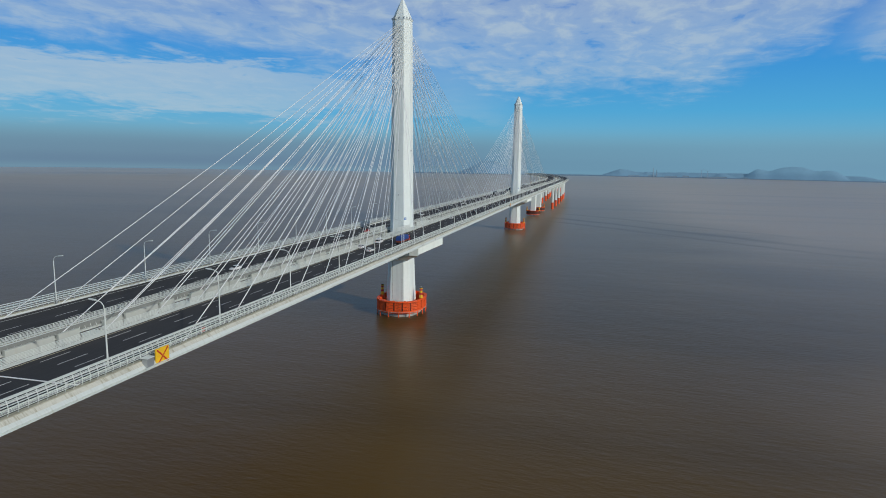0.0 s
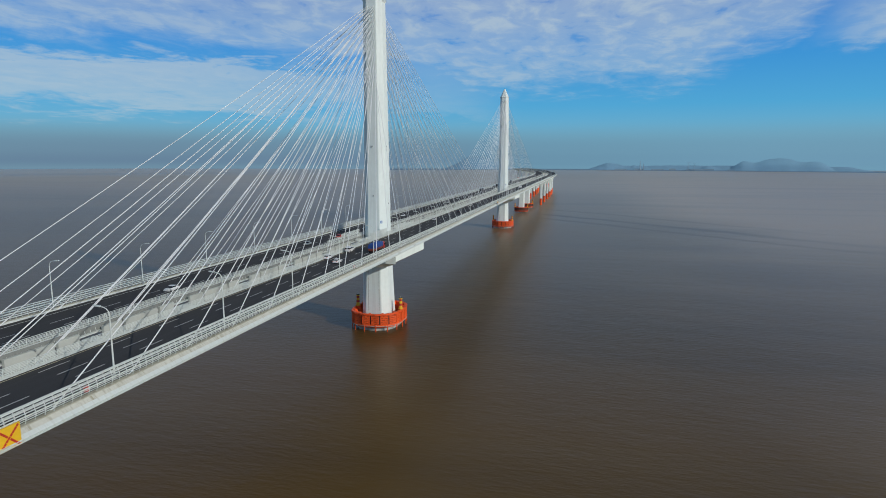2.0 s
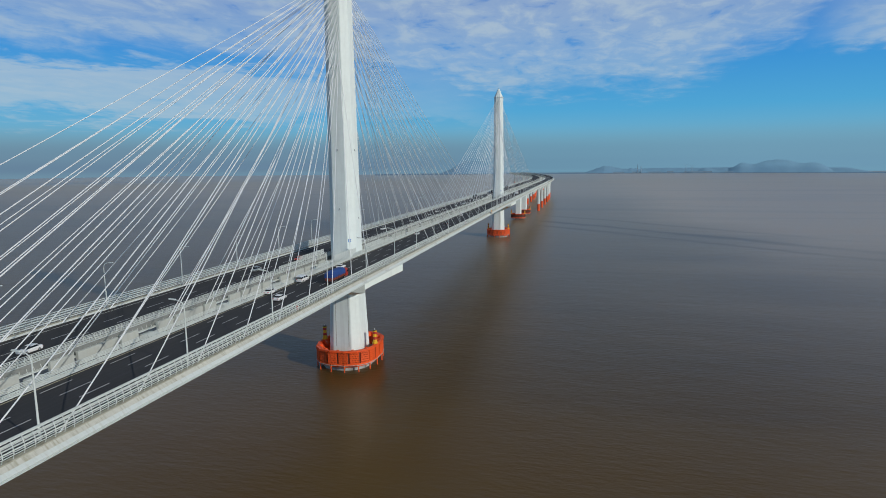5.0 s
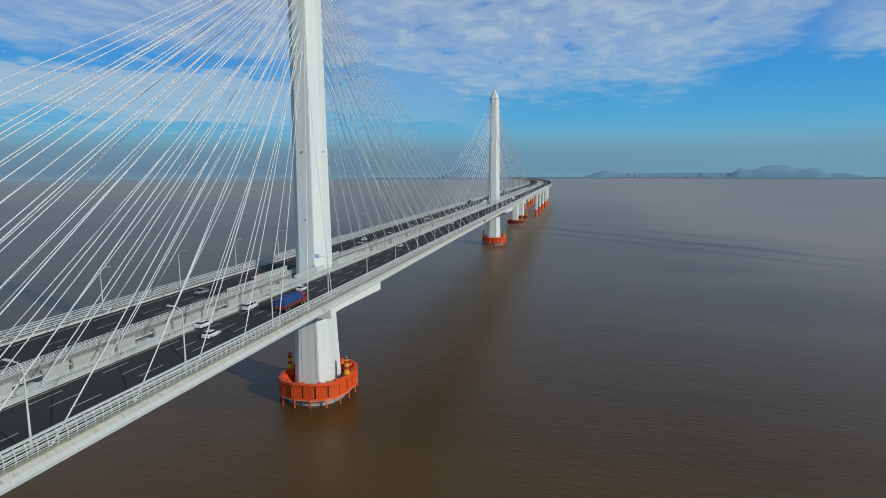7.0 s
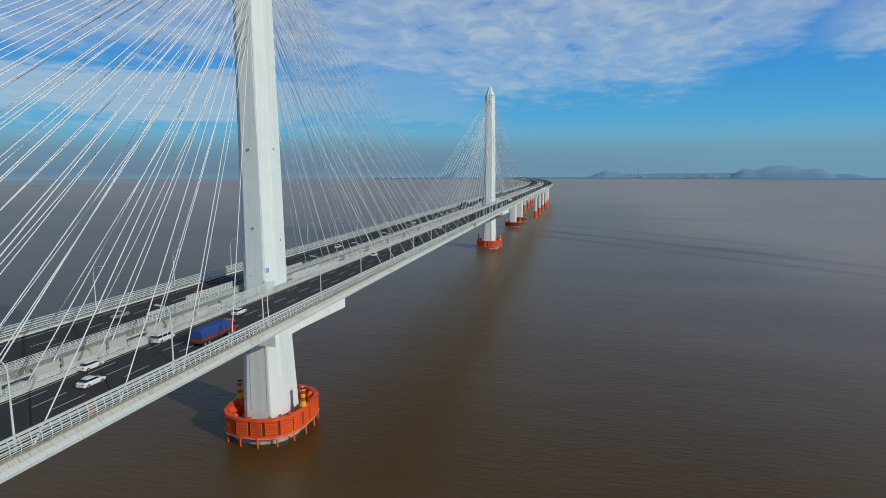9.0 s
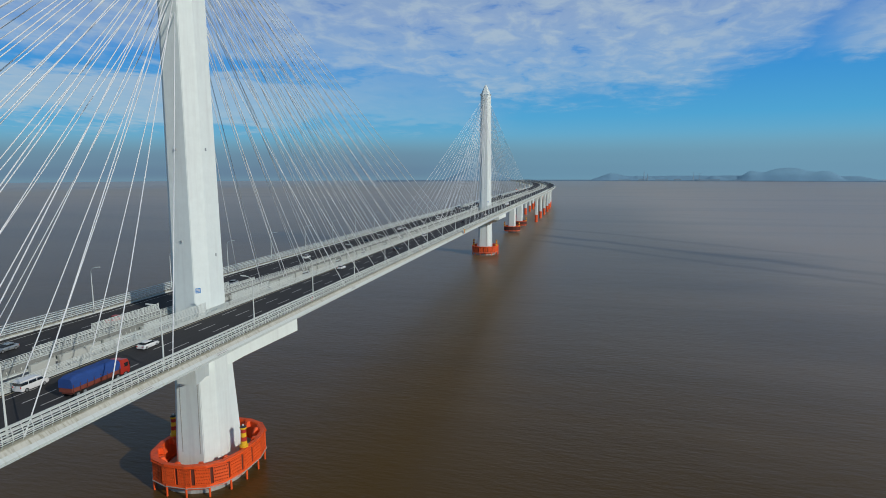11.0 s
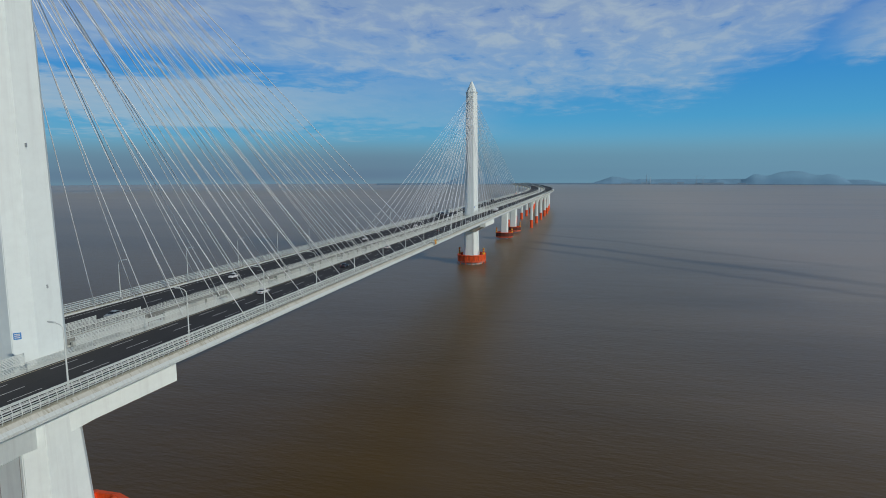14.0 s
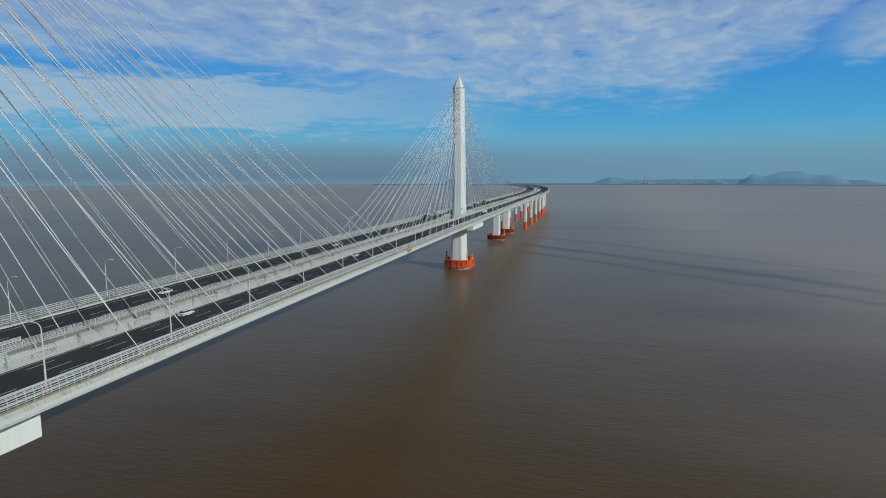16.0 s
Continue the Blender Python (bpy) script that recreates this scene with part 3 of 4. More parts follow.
def tower(y):
    root = thing("bridge_tower", pose(CX, y, 0), "tall white concrete single-column cable-stay tower with a pointed cap", "bridge tower", "bridge towers")
    lo, hi = octagon(5.42, 5.8, 2.55, 2.8, 0.08, 1.2), octagon(4.42, 4.6, 2.15, 2.2, -0.12, 0.9)
    bm = B()
    prism(bm, lo, TOWER_FOOT, SHOULDER, hi)
    bmesh.ops.bevel(bm, geom=bm.edges[:], offset=0.12, segments=2, affect="EDGES")
    part("shaft", bm, M_CONC, root)
    cap = octagon(4.6, 4.75, 2.25, 2.3, -0.12, 0.9)
    bm = B()
    prism(bm, cap, SHOULDER, SHOULDER + 0.8)
    prism(bm, octagon(4.4, 4.5, 2.15, 2.2, -0.12, 0.9), SHOULDER + 0.8, TOP_Z, octagon(0.7, 0.7, 0.3, 0.3, -0.12, 0.9))
    bmesh.ops.recalc_face_normals(bm, faces=bm.faces[:])
    part("cap", bm, M_CONC, root, "pale pointed cap")
    # small eyes round the shoulder
    knob = B()
    box(knob, -0.22, -0.22, 0, 0.22, 0.22, 0.8, 0.05)
    kme = bpy.data.meshes.new("shoulder_block")
    knob.to_mesh(kme)
    knob.free()
    kme.materials.append(M_STEEL)
    for i in range(8):
        a, b = cap[i], cap[(i + 1) % 8]
        for f in (0.0, 0.5):
            share("shoulder_block", kme, root, pose(a[0] + (b[0] - a[0]) * f, a[1] + (b[1] - a[1]) * f, SHOULDER + 0.3))
    part("antenna", tube(B(), [(-0.25, 0.9, TOP_Z - 0.2), (-0.25, 0.9, TOP_Z + 1.2)], 0.12), M_STEEL, root)
    bm = B()
    prism(bm, octagon(6.7, 7.9, 2.7, 2.9, -0.6, 3.0), 1.5, TOWER_FOOT, octagon(5.6, 6.2, 2.5, 2.8, -0.3, 1.6))
    bmesh.ops.bevel(bm, geom=bm.edges[:], offset=0.15, segments=2, affect="EDGES")
    part("pier", bm, M_CONC, root, "white tapering pier above the water")
    # thin raised strips added to draw the dark run-off stains on the pier
    for px in (-2.9, 2.3):
        drain = part("drain_channel", box(B(), -0.09, -0.05, 0, 0.09, 0.1, 20.0, 0.03), M_PILE, root, "thin grey strip modelling a water stain on the pier face")
        drain.matrix_basis = pose(px, -4.84, 8.0, -0.45, 0, 0)
    hatch = part("hatch", box(B(), 0, -0.45, 0, 0.12, 0.45, 1.8, 0.02), M_PILE, root, "grey steel hatch")
    hatch.matrix_basis = pose(5.35, -0.2, 25.5, 0, -1.5, 0)
    for ex in (14.7, -14.7):
        for ey in (20.4, -24.4):
            part("bracket_arm", arm(B(), ex, ey), M_CONC, root)
    plate = part("sign_plate", box(B(), -0.6, -0.12, 0, 0.6, 0.0, 1.25, 0.03), M_BLUE, root, "small blue sign plate")
    plate.matrix_basis = pose(3.45, -3.78, 49.3, 0, 0, 47)
    bm = B()
    for z in (0.25, 0.6, 0.9):
        box(bm, -0.42, -0.135, z, 0.42, -0.122, z + 0.16)
    part("sign_bars", bm, M_LINE, plate)
    for px, py, pz in ((5.1, -0.2, 84.2), (5.25, 1.4, 58.2)):
        part("wall_light", box(B(), px - 0.1, py - 0.12, pz - 0.35, px + 0.25, py + 0.12, pz + 0.35, 0.04), M_STEEL, root)
    for px, pz in ((0.0, 84.2), (0.2, 62.0)):
        part("wall_light", box(B(), px - 0.13, -4.7, pz - 0.35, px + 0.13, -4.0, pz + 0.35, 0.04), M_STEEL, root)
    return root


tower(CY)
tower(CY + SPAN)


# ---- stay cables ----
def cable(deck_p, top_p, inner=0):
    """inner: +1 for the plane that ends on a bracket of the girder's flange, -1 for the one that ends in the median wall."""
    a, b = Vector(deck_p), Vector(top_p)
    if inner:
        a = a + (a - b).normalized() * (1.75 if inner > 0 else 1.1)
    L = (b - a).length
    root = tagged(new("stay_cable"), "white sheathed stay cable between deck and tower", "cable", "stay cables")
    root.location = a
    n = 8
    pts = []
    for i in range(n + 1):
        u = i / n
        p = (b - a) * u
        p.z -= 0.0045 * L * 4 * u * (1 - u)
        pts.append(p)
    part("sheath", tube(B(), pts, 0.1, 6), M_CABLE, root, smooth=True)
    d = (pts[1] - pts[0]).normalized()
    part("anchor_sleeve", tube(B(), [-0.3 * d, 1.5 * d], 0.12, 8), M_CABLE, root)
    if inner > 0:
        part("anchor_bracket", box(B(), -0.35, -0.55, -0.45, 1.1, 0.35, -0.05, 0.04), M_GIRDER, root, "short steel bracket on the girder flange")
    return root


PLANES = ((25.0, 1.6), (5.0, 0.9), (-5.6, -0.9), (-25.0, -1.6))   # deck anchor and tower anchor of the four cable planes
for ty, back in ((CY, 14.42), (CY + SPAN, 14.7)):
    for sgn, start, step in ((1, 39.2, 14.25), (-1, 38.0, back)):
        for k in range(12):
            u = k / 11
            tz = 115.5 + 29.2 * u + 20.0 * u * (1 - u)
            for x, tx in PLANES:
                cable((CX + x, ty + 0.1 - 0.123 * x + sgn * (start + step * k), DECK + 0.3 - (FAR_DROP if x < 0 else 0)), (CX + tx, ty + 0.9 + sgn * 4.7, tz), 0 if abs(x) > 10 else (1 if x > 0 else -1))
# the last stays of the tower behind
for k in (0, 1, 2):
    for x, tx in PLANES:
        cable((CX + x, -221.0 - 0.135 * x - 14.05 * k, DECK + 0.3), (CX + tx, CY - SPAN + 5.1, 142.0 - 2.4 * k))


# ---- ship fenders round the tower feet ----
def rounded_ring(hx, hy, cx_, cy_, rounds=1):
    ring = octagon(hx, hy, cx_, cy_)
    for _ in range(rounds):
        out = []
        for (ax, ay), (bx, by) in zip(ring, ring[1:] + ring[:1]):
            out += [(ax * 0.75 + bx * 0.25, ay * 0.75 + by * 0.25), (ax * 0.25 + bx * 0.75, ay * 0.25 + by * 0.75)]
        ring = out
    return ring


def ring_wall(bm, outer, inner, z0, z1):
    n = len(outer)
    v = [[bm.verts.new((x, y, z)) for x, y in r] for r, z in ((outer, z0), (outer, z1), (inner, z1), (inner, z0))]
    for k in range(4):
        a, b = v[k], v[(k + 1) % 4]
        for i in range(n):
            bm.faces.new((a[i], a[(i + 1) % n], b[(i + 1) % n], b[i]))
    bmesh.ops.recalc_face_normals(bm, faces=bm.faces[:])
    return bm


def walk_ring(ring, step, start=0.0):
    """Points and headings at even steps round a ring."""
    n = len(ring)
    segs = [(Vector(ring[i]), Vector(ring[(i + 1) % n])) for i in range(n)]
    total = sum((b - a).length for a, b in segs)
    count = round(total / step)
    out = []
    for k in range(count):
        d = (start + total * k / count) % total
        for a, b in segs:
            L = (b - a).length
            if d <= L:
                p = a + (b - a) * d / L
                t = (b - a).normalized()
                out.append((p, t, total / count))
                break
            d -= L
    return out


def holed_panel(width, height, nx, nz, r, depth):
    """A flat plate with rows of round holes; plate in x-z, outside towards -y."""
    bm = B()
    cw, ch = width / nx, height / nz
    for i in range(nx):
        for j in range(nz):
            cx_, cz = -width / 2 + cw * (i + 0.5), ch * (j + 0.5)
            off = 0.16 * cw * (1 if j % 2 else -1)
            sq = [(-1, -1), (0, -1), (1, -1), (1, 0), (1, 1), (0, 1), (-1, 1), (-1, 0)]
            o = [bm.verts.new((cx_ + a * cw / 2, 0, cz + b * ch / 2)) for a, b in sq]
            c = [bm.verts.new((cx_ + off + r * math.cos(radians(225 + 45 * k)), 0, cz + r * math.sin(radians(225 + 45 * k)))) for k in range(8)]
            d = [bm.verts.new((p.co.x, depth, p.co.z)) for p in c]
            for k in range(8):
                q = (k + 1) % 8
                bm.faces.new((o[k], o[q], c[q], c[k]))
                bm.faces.new((c[k], c[q], d[q], d[k]))
    bmesh.ops.remove_doubles(bm, verts=bm.verts[:], dist=0.001)
    # edges of the plate
    box(bm, -width / 2 - 0.05, 0.0, 0, -width / 2, depth, height)
    box(bm, width / 2, 0.0, 0, width / 2 + 0.05, depth, height)
    me = bpy.data.meshes.new("holed_panel")
    bm.to_mesh(me)
    bm.free()
    me.materials.append(M_ORANGE)
    return me


def leg_mesh(z0, z1, r):
    bm = B()
    tube(bm, [(0, 0, z0), (0, 0, z1)], r, 8)
    me = bpy.data.meshes.new("pile_leg")
    bm.to_mesh(me)
    bm.free()
    me.materials.append(M_ORANGE)
    return me


PANEL = holed_panel(3.5, 4.2, 6, 5, 0.19, 0.3)
LEG = leg_mesh(-3.0, 3.2, 0.26)
GUSSET_BM = B()
prism(GUSSET_BM, [(-0.7, -0.9), (0.7, -0.9), (0.7, 0.9), (-0.7, 0.9)], 0, 1.6, [(-0.45, -0.7), (0.45, -0.7), (0.45, 0.1), (-0.45, 0.1)])
GUSSET = bpy.data.meshes.new("gusset")
GUSSET_BM.to_mesh(GUSSET)
GUSSET_BM.free()
GUSSET.materials.append(M_ORANGE)


def fender(x, y, hx, hy, cut, z0=2.7, z1=8.3, panels=True, label="orange steel ship fender ring with perforated sides on piles"):
    root = thing("ship_fender", pose(x, y, 0), label, "fender", "ship fenders")
    outer = rounded_ring(hx, hy, *cut)
    f = lambda d: rounded_ring(hx - d, hy - d, *cut)
    part("core", ring_wall(B(), f(0.32), f(0.9), z0 + 0.1, z1 - 0.3), M_RUST, root, "dark steel core of the ring")
    part("rim", ring_wall(B(), f(-0.08), f(0.95), z1 - 0.45, z1), M_ORANGE, root)
    part("rim_flange", ring_wall(B(), f(-0.22), f(0.1), z1 - 0.62, z1 - 0.5), M_ORANGE, root)
    part("skirt", ring_wall(B(), outer, f(1.4), z0, z0 + 0.55), M_ORANGE, root)
    part("rubbing_strip", ring_wall(B(), f(-0.16), f(0.3), z0 - 0.14, z0 + 0.02), M_PILE, root, "grey strip under the skirt")
    part("inner_face", ring_wall(B(), f(0.85), f(1.1), z0 - 1.0, z1 - 0.1), M_ORANGE, root, "orange inner face")
    if panels:
        for k, (p, t, _) in enumerate(walk_ring(f(0.05), 4.3, 1.2)):
            a = math.degrees(math.atan2(t.y, t.x))
            share("holed_panel", PANEL, root, pose(p.x, p.y, z0 + 0.6, 0, 0, a))
        for p, t, _ in walk_ring(f(0.1), 5.4, 0.5):
            share("pile_leg", LEG, root, pose(p.x, p.y, 0))
        for p, t, _ in walk_ring(f(1.7), 6.0, 2.0):
            a = math.degrees(math.atan2(t.y, t.x))
            share("gusset", GUSSET, root, pose(p.x, p.y, z1 - 1.55, 0, 0, a))
    return root


def beacon(x, y, z, s=1.0):
    root = thing("navigation_beacon", pose(x, y, z), "red and yellow banded navigation beacon on the fender rim", "beacon", "navigation beacons")
    hs = [0, 0.5, 1.6, 2.7, 3.8, 4.8, 5.3]
    mats = [M_YELLOW, M_YELLOW, M_RED, M_YELLOW, M_RED, M_YELLOW]
    for k in range(6):
        r0 = (1.1, 0.86, 0.80, 0.74, 0.70, 0.84)[k] * s
        r1 = (1.1, 0.80, 0.74, 0.70, 0.70, 0.84)[k] * s
        part("base" if k == 0 else "band", tube(B(), [(0, 0, hs[k] * s), (0, 0, hs[k + 1] * s)], r0, 14, r1), mats[k], root)
    part("cap", tube(B(), [(0, 0, 5.3 * s), (0, 0, 5.6 * s)], 0.9 * s, 14, 0.6 * s), M_BLACK, root)
    part("lantern", tube(B(), [(0, 0, 5.6 * s), (0, 0, 6.0 * s)], 0.2 * s, 8), M_LAMP, root)
    return root


for ty in (CY, CY + SPAN):
    fender(CX, ty + 2.5, 12.1, 14.5, (6.0, 6.6))
    bm = B()
    prism(bm, rounded_ring(9.6, 12.6, 4.5, 6.0), -4, 3.4)
    tagged(mesh_ob("pile_cap", bm, M_PILE), "weathered grey concrete pile cap in the water", "pile cap", "pile caps").location = (CX, ty + 2.8, 0)
    beacon(11.5, ty + 1.0, 8.3)
    beacon(-10.6, ty + 2.6, 8.3)

# ---- auxiliary piers and approach columns ----
for k, py in enumerate((632.0, 714.0)):
    root = thing("auxiliary_pier", pose(0.2, py, 0), "white concrete pier under both carriageways", "pier", "auxiliary piers")
    bm = B()
    prism(bm, octagon(4.4, 3.6, 1.2, 1.2), 0, 37.0, octagon(4.4, 3.4, 1.2, 1.2))
    part("column", bm, M_CONC, root)
    part("crosshead", box(B(), -19, -3.0, 37.0, 19, 3.0, 39.95, 0.2), M_CONC, root)
    fender(0.2, py, 10.5, 9.0, (5.0, 4.5), panels=False, label="orange steel ship fender ring round a pier")
    for sx in (-9.2, 9.6):
        beacon(sx, py - 1, 8.3)


def column(x, s):
    p = at(x, s, 0)
    root = thing("approach_column", pose(p.x, p.y, 0), "white concrete column with a flared head and a red painted foot", "column", "approach columns")
    part("foot", tube(B(), [(0, 0, -3), (0, 0, 11.5)], 2.3, 14), M_ORANGE, root, "red painted foot")
    bm = B()
    secs = ((11.5, 2.0, 1.8), (30.0, 2.0, 1.8), (34.0, 2.5, 1.8), (37.5, 3.8, 1.9), (40.0, 6.0, 2.0))
    rows = [octagon(a, b, a * 0.4, b * 0.4) for _, a, b in secs]
    for (z0, *_), (z1, *_), r0, r1 in zip(secs, secs[1:], rows, rows[1:]):
        prism(bm, r0, z0, z1, r1, caps=False)
    bmesh.ops.remove_doubles(bm, verts=bm.verts[:], dist=0.001)
    part("shaft", bm, M_CONC, root)
    return root


for k in range(17):
    s = 790 + 80.0 * k
    column(CX + 16.6, s)
    column(CX - 16.6, s)


# ---- street lamps ----
def street_lamp(x, y, side):
    root = thing("street_lamp", pose(x, y, DECK + 0.55 - (FAR_DROP if side < 0 else 0)), "white street lamp with a curved arm on the bridge railing", "street lamp", "street lamps")
    part("pole", tube(B(), [(0, 0, 0), (0, 0, 10.2)], 0.16, 8, 0.09), M_RAIL, root)
    part("base", tube(B(), [(0, 0, 0), (0, 0, 0.9)], 0.22, 8), M_STEEL, root)
    part("arm", tube(B(), [(0, 0, 10.1), (-0.12 * side, 0, 10.75), (-0.5 * side, 0, 11.2), (-1.1 * side, 0, 11.42), (-1.7 * side, 0, 11.5)], 0.075, 6), M_RAIL, root)
    head = part("lamp_head", box(B(), -0.65, -0.19, -0.09, 0.65, 0.19, 0.11, 0.05), M_RAIL, root)
    head.matrix_basis = pose(-2.2 * side, 0, 11.56, 0, 5 * side, 0)
    part("lens", box(B(), -0.5, -0.14, -0.12, 0.3, 0.14, -0.085), M_LAMP, head)
    return root


for side, y0 in ((1, -15.8), (-1, -8.9)):
    first = street_lamp(CX + 24.75 * side, y0, side)
    for k in range(-8, 34):
        if k:
            copy_thing(first, pose(CX + 24.75 * side, y0 + 29.0 * k, DECK + 0.55 - (FAR_DROP if side < 0 else 0)))


# ---- channel signs on the deck's edge ----
def channel_sign(y):
    x = CX + 26.9
    root = thing("channel_sign", pose(x, y, DECK - 1.1), "square yellow channel sign with a red cross on the deck edge", "sign", "channel signs")
    part("board", box(B(), -0.12, -1.6, 0, 0.12, 1.6, 3.0, 0.04), M_YELLOW, root)
    for a in (45, -45):
        for k in range(-4, 5):
            if k == 0 and a < 0:
                continue
            m = pose(0.14, k * 0.42 * math.cos(radians(a)), 1.5 + k * 0.42 * math.sin(radians(a)), a, 0, 0)
            bm = box(B(), 0, -0.19, -0.13, 0.03, 0.19, 0.13)
            part("cross_block", bm, M_RED, root).matrix_basis = m
    part("frame", box(B(), -0.35, -1.7, 0.2, -0.12, 1.7, 0.4), M_STEEL, root)
    part("frame", box(B(), -0.35, -1.7, 2.4, -0.12, 1.7, 2.6), M_STEEL, root)
    cab = thing("control_cabinet", pose(x - 0.15, y - 3.2, DECK - 0.5), "pale grey control cabinet beside the channel sign", "cabinet", "control cabinets")
    part("body", box(B(), -0.55, -0.8, 0, 0.55, 0.8, 1.5, 0.06), M_STEEL, cab)
    part("roof", box(B(), -0.65, -0.9, 1.5, 0.65, 0.9, 1.6, 0.03), M_RAIL, cab)
    part("platform", box(B(), -0.7, -1.2, -0.12, 0.8, 3.0, 0.0), M_RAIL, cab)


channel_sign(-209.3)
channel_sign(201.0)


# ---- vehicles ----
def loft(bm, secs, inset=0.12):
    """Sections (y, half width, bottom, top) along the length, with shoulders drawn in."""
    rows = []
    for y, hw, z0, z1 in secs:
        h = z1 - z0
        pr = [(-hw * 0.94, z0), (-hw, z0 + 0.25 * h), (-hw, z0 + 0.6 * h), (-hw * (1 - inset), z1), (hw * (1 - inset), z1), (hw, z0 + 0.6 * h), (hw, z0 + 0.25 * h), (hw * 0.94, z0)]
        rows.append([bm.verts.new((x, y, z)) for x, z in pr])
    n = 8
    for a, b in zip(rows, rows[1:]):
        for k in range(n):
            bm.faces.new((a[k], b[k], b[(k + 1) % n], a[(k + 1) % n]))
    bm.faces.new(rows[0])
    bm.faces.new(rows[-1][::-1])
    bmesh.ops.recalc_face_normals(bm, faces=bm.faces[:])
    return bm


def wheels(root, xs, ys, r, wd):
    for y in ys:
        for sx in (-1, 1):
            tyre = part("wheel", tube(B(), [(sx * (xs - wd / 2), y, r), (sx * (xs + wd / 2), y, r)], r, 16), M_TYRE, root)
            part("rim", tube(B(), [(sx * (xs + wd / 2 - 0.02), y, r), (sx * (xs + wd / 2 + 0.02), y, r)], r * 0.62, 12), M_STEEL, tyre)


def car(x, y, paint, heading=0, word="white"):
    root = thing("car", pose(x, y, DECK + 0.004 - (FAR_DROP if x < 0 else 0), 0, 0, heading), f"{word} saloon car on the dark asphalt carriageway", "car", "cars")
    part("body", loft(B(), [(-2.3, 0.72, 0.35, 0.80), (-2.15, 0.86, 0.25, 0.98), (-1.3, 0.90, 0.22, 1.0), (0.9, 0.90, 0.22, 0.96), (1.9, 0.87, 0.24, 0.80), (2.3, 0.74, 0.32, 0.66)]), paint, root)
    part("window_band", loft(B(), [(-1.75, 0.70, 0.92, 1.02), (-1.0, 0.76, 0.92, 1.38), (0.2, 0.77, 0.92, 1.40), (1.15, 0.72, 0.90, 1.0)], 0.2), M_GLASS, root, "dark tinted windows")
    part("roof", loft(B(), [(-1.3, 0.66, 1.30, 1.41), (-0.4, 0.74, 1.33, 1.50), (0.32, 0.70, 1.30, 1.43)], 0.15), paint, root)
    wheels(root, 0.80, (-1.35, 1.4), 0.32, 0.2)
    for sx in (-1, 1):
        part("headlight", box(B(), sx * 0.62 - 0.18, 2.2, 0.55, sx * 0.62 + 0.18, 2.31, 0.68), M_LAMP, root)
        part("taillight", box(B(), sx * 0.62 - 0.18, -2.33, 0.68, sx * 0.62 + 0.18, -2.2, 0.84), M_RED, root)
    return root


def van(x, y, heading=0):
    root = thing("van", pose(x, y, DECK + 0.004 - (FAR_DROP if x < 0 else 0), 0, 0, heading), "white passenger van on the dark asphalt carriageway", "van", "vans")
    part("body", loft(B(), [(-2.5, 0.90, 0.35, 1.15), (-2.4, 0.95, 0.28, 1.2), (1.5, 0.95, 0.28, 1.2), (2.2, 0.92, 0.30, 1.05), (2.55, 0.80, 0.36, 0.85)], 0.05), M_CARW, root)
    part("window_band", loft(B(), [(-2.42, 0.88, 1.15, 1.75), (-2.2, 0.90, 1.15, 1.78), (1.0, 0.90, 1.15, 1.78), (1.9, 0.84, 1.1, 1.2)], 0.1), M_GLASS, root, "dark tinted windows")
    part("roof", loft(B(), [(-2.48, 0.90, 1.70, 1.92), (0.3, 0.94, 1.70, 2.0), (1.25, 0.86, 1.66, 1.84)], 0.1), M_CARW, root)
    for y_ in (-1.2, 0.3):
        for sx in (-1, 1):
            part("pillar", box(B(), sx * 0.88 - 0.05, y_ - 0.06, 1.15, sx * 0.88 + 0.03, y_ + 0.06, 1.78), M_CARW, root)
    wheels(root, 0.85, (-1.6, 1.55), 0.35, 0.22)
    for sx in (-1, 1):
        part("headlight", box(B(), sx * 0.66 - 0.18, 2.42, 0.62, sx * 0.66 + 0.18, 2.56, 0.8), M_LAMP, root)
        part("taillight", box(B(), sx * 0.78 - 0.1, -2.53, 0.85, sx * 0.78 + 0.1, -2.45, 1.15), M_RED, root)
    return root


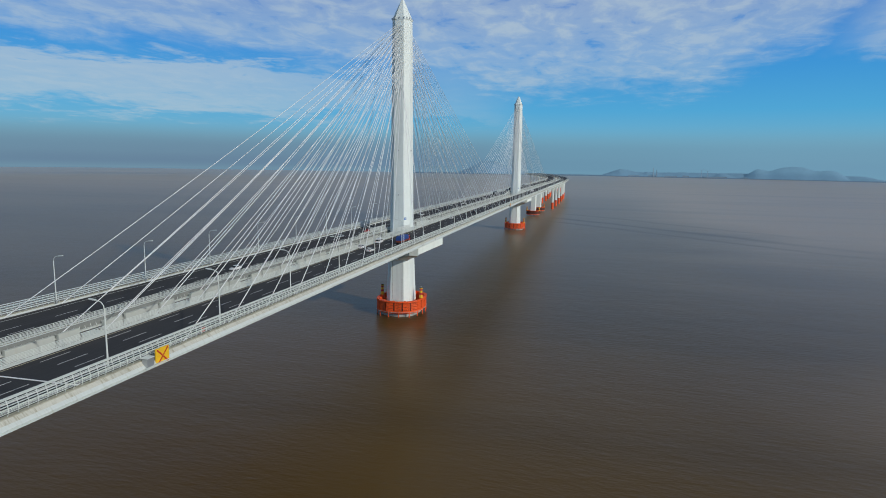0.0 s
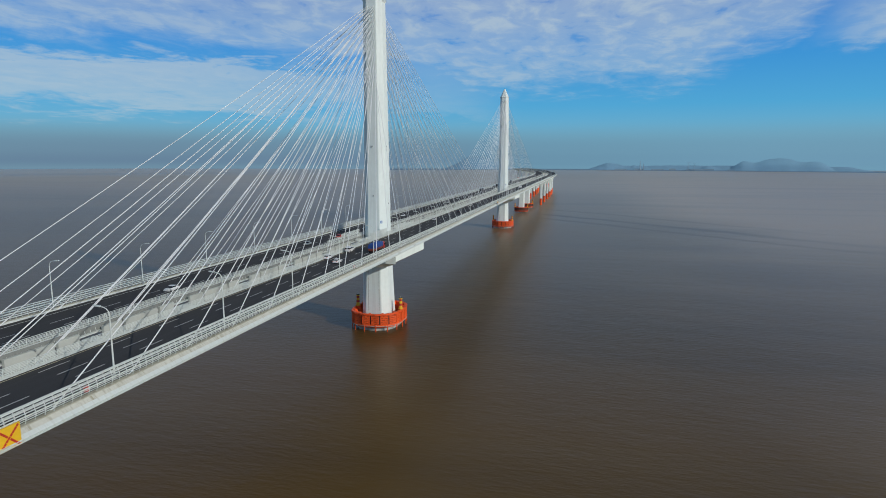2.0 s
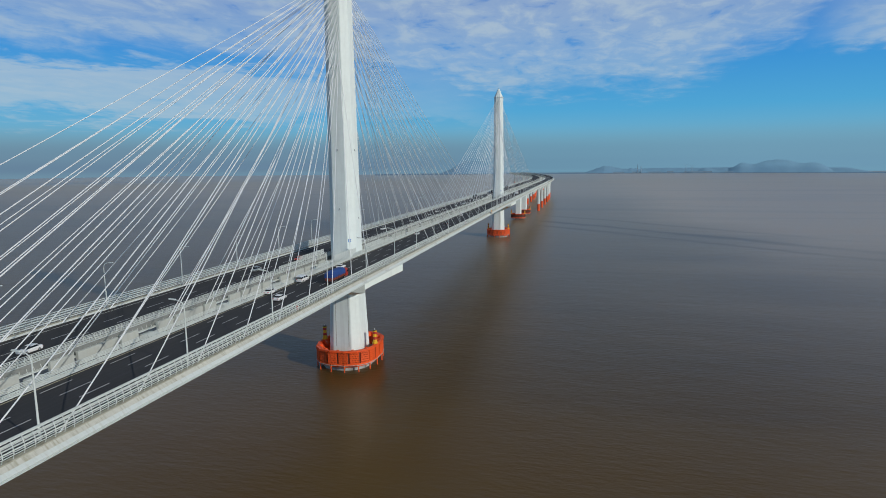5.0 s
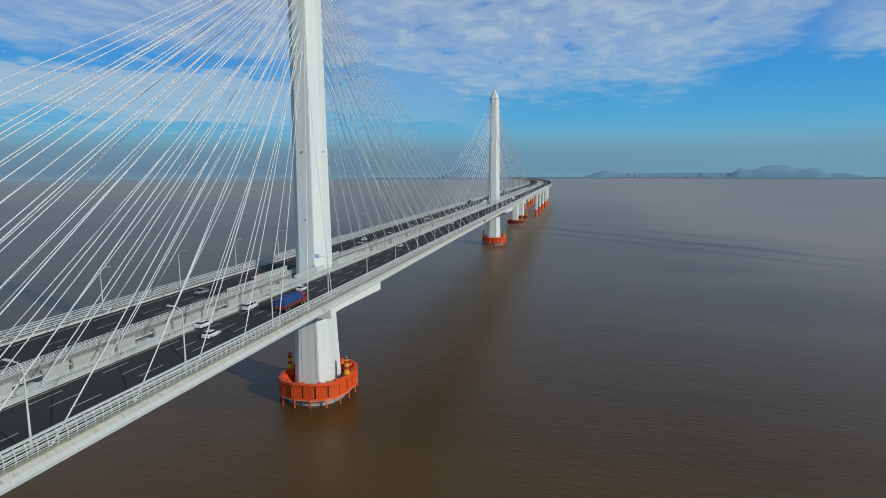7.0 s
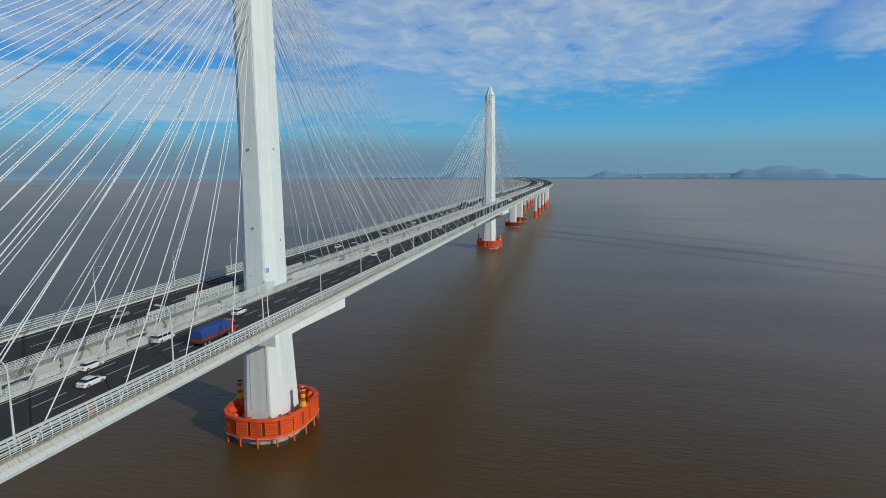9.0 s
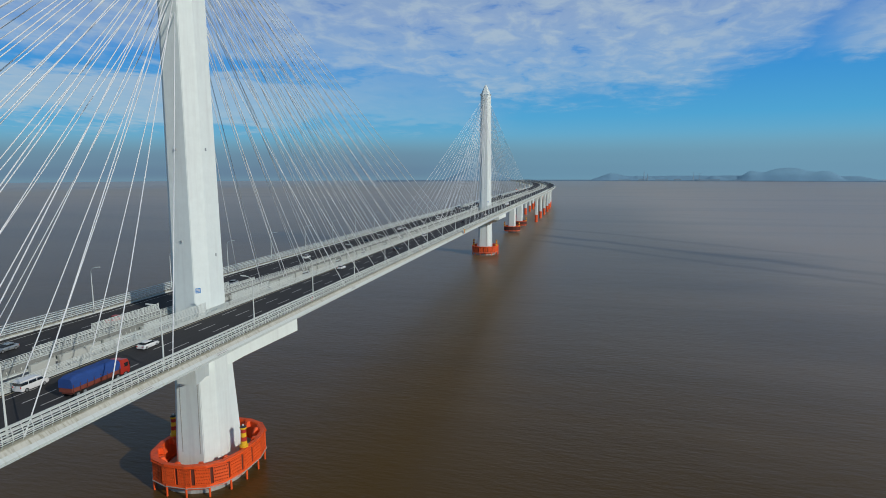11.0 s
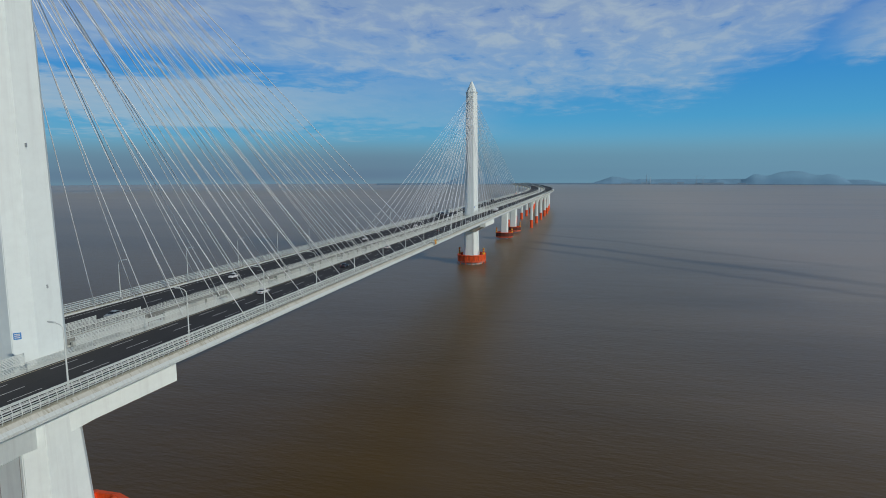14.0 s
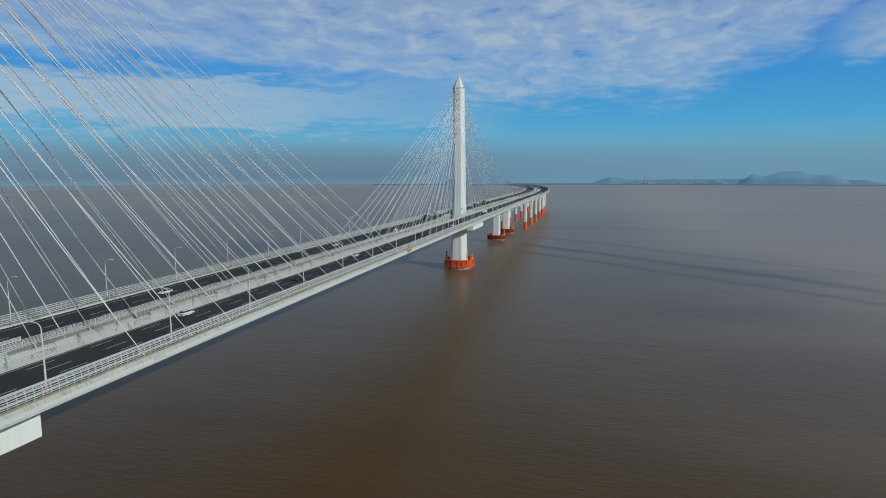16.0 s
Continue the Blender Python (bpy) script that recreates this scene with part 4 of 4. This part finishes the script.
def truck(x, y, heading=0, cab_paint=None, cover=None, word="truck with a red cab and a blue tarpaulin over its load"):
    cab_paint, cover = cab_paint or M_CARR, cover or M_TARP
    root = thing("truck", pose(x, y, DECK + 0.004 - (FAR_DROP if x < 0 else 0), 0, 0, heading), word, "truck", "trucks")
    part("chassis", box(B(), -0.9, -5.9, 0.75, 0.9, 5.6, 1.05, 0.03), M_RUST, root)
    cab = part("cab", loft(B(), [(3.9, 1.2, 0.7, 2.95), (4.2, 1.24, 0.6, 3.1), (5.5, 1.24, 0.55, 3.0), (5.95, 1.18, 0.6, 2.4), (6.0, 1.15, 0.6, 1.6)], 0.08), cab_paint, root)
    part("windscreen", box(B(), -1.02, 5.72, 1.75, 1.02, 5.98, 2.5, 0.04), M_GLASS, cab)
    for sx in (-1, 1):
        part("side_window", box(B(), sx * 1.22 - 0.04, 4.7, 1.8, sx * 1.22 + 0.04, 5.5, 2.45), M_GLASS, cab)
        part("mirror", box(B(), sx * 1.4 - 0.1, 5.7, 1.9, sx * 1.4 + 0.1, 5.8, 2.5), M_BLACK, cab)
    part("cargo_bed", box(B(), -1.25, -6.0, 1.05, 1.25, 3.7, 2.1, 0.04), M_BOARD if cover is M_TARP else M_STEEL, root, "reddish steel side boards")
    for k in range(8):
        for sx in (-1, 1):
            part("stake", box(B(), sx * 1.28 - 0.05, -5.8 + 1.33 * k - 0.06, 1.0, sx * 1.28 + 0.05, -5.8 + 1.33 * k + 0.06, 2.3), M_RUST, root)
    bm = B()
    rows = []
    for k in range(15):
        yy = -6.05 + 9.8 * k / 14
        e = 0.0 if 0 < k < 14 else 0.35
        row = []
        for j in range(11):
            a = math.pi * j / 10
            px = -1.32 * math.copysign(abs(math.cos(a)) ** 0.45, math.cos(a))
            pz = 1.75 + (1.85 - e) * math.sin(a) ** 0.45
            px += 0.05 * noise.noise((yy * 1.3, j * 0.9, 2))
            pz += 0.10 * noise.noise((yy * 0.8, j * 0.7, 7))
            row.append(bm.verts.new((px, yy, pz)))
        rows.append(row)
    for a, b in zip(rows, rows[1:]):
        for j in range(10):
            bm.faces.new((a[j], b[j], b[j + 1], a[j + 1]))
    bm.faces.new(rows[0])
    bm.faces.new(rows[-1][::-1])
    bmesh.ops.recalc_face_normals(bm, faces=bm.faces[:])
    part("tarpaulin" if cover is M_TARP else "cover", bm, cover, root, smooth=False)
    wheels(root, 1.05, (-4.9, -3.6, 3.2, 4.9), 0.5, 0.3)
    return root


truck(CX + 18.3, -52.8)
van(CX + 8.7, -56.2)
car(CX + 14.2, -80.3, M_CARW)
car(CX + 7.7, -73.6, M_CARW)
car(CX + 11.0, -32.4, M_CARW)
car(CX - 17.2, -38.8, M_CARS, 180, "silver grey")
for x, y, mt, wd in ((10.0, 66, M_CARW, "white"), (13.4, 118, M_CARD, "dark"), (10.1, 176, M_CARW, "white"), (13.3, 262, M_CARD, "dark"), (17, 330, M_CARW, "white")):
    car(CX + x, y, mt, 0, wd)
for x, y, mt, wd in ((-13.2, -128, M_CARW, "white"), (-14.0, -14, M_CARR, "dark red"), (-13.3, 34, M_CARS, "silver grey"), (-16.9, 92, M_CARW, "white"), (-13.2, 150, M_CARD, "dark"), (-16.7, 215, M_CARW, "white"), (-13.4, 300, M_CARW, "white")):
    car(CX + x, y, mt, 180, wd)
truck(CX + 17.0, 455, 0, M_CARW, M_CARW, "white box truck on the carriageway")
for k, y in enumerate((398, 470, 520, 585, 660)):
    truck(CX - 20.5 + 3.6 * (k % 2), y, 180, M_CARD, M_CARD, "dark covered truck on the carriageway")


# ---- small fittings on the deck edge ----
for y in (-195.0, -91.0, 13.0, 117.0):
    box_root = thing("emergency_box", pose(CX + 24.55, y, DECK + 0.56), "small red emergency box on the railing kerb", "emergency box", "emergency boxes")
    part("case", box(B(), -0.2, -0.35, 0, 0.2, 0.35, 0.9, 0.04), M_RED, box_root)
    part("door_panel", box(B(), -0.23, -0.28, 0.1, -0.2, 0.28, 0.8), M_LINE, box_root)
for y in (36.0, -31.0, -52.0, 160.0):
    hatch = thing("drain_outlet", pose(CX + 26.92, y, DECK - 0.35, 0, 45.5, 0), "long grey drain outlet frame on the deck edge", "drain outlet", "drain outlets")
    part("frame", box(B(), -0.22, -1.7, 0.0, -0.16, 1.7, 0.06), M_KERB, hatch)
    part("frame", box(B(), 0.10, -1.7, 0.0, 0.16, 1.7, 0.06), M_KERB, hatch)
    part("cover", box(B(), -0.16, -1.7, 0.0, 0.10, 1.7, 0.04), M_LINE, hatch)
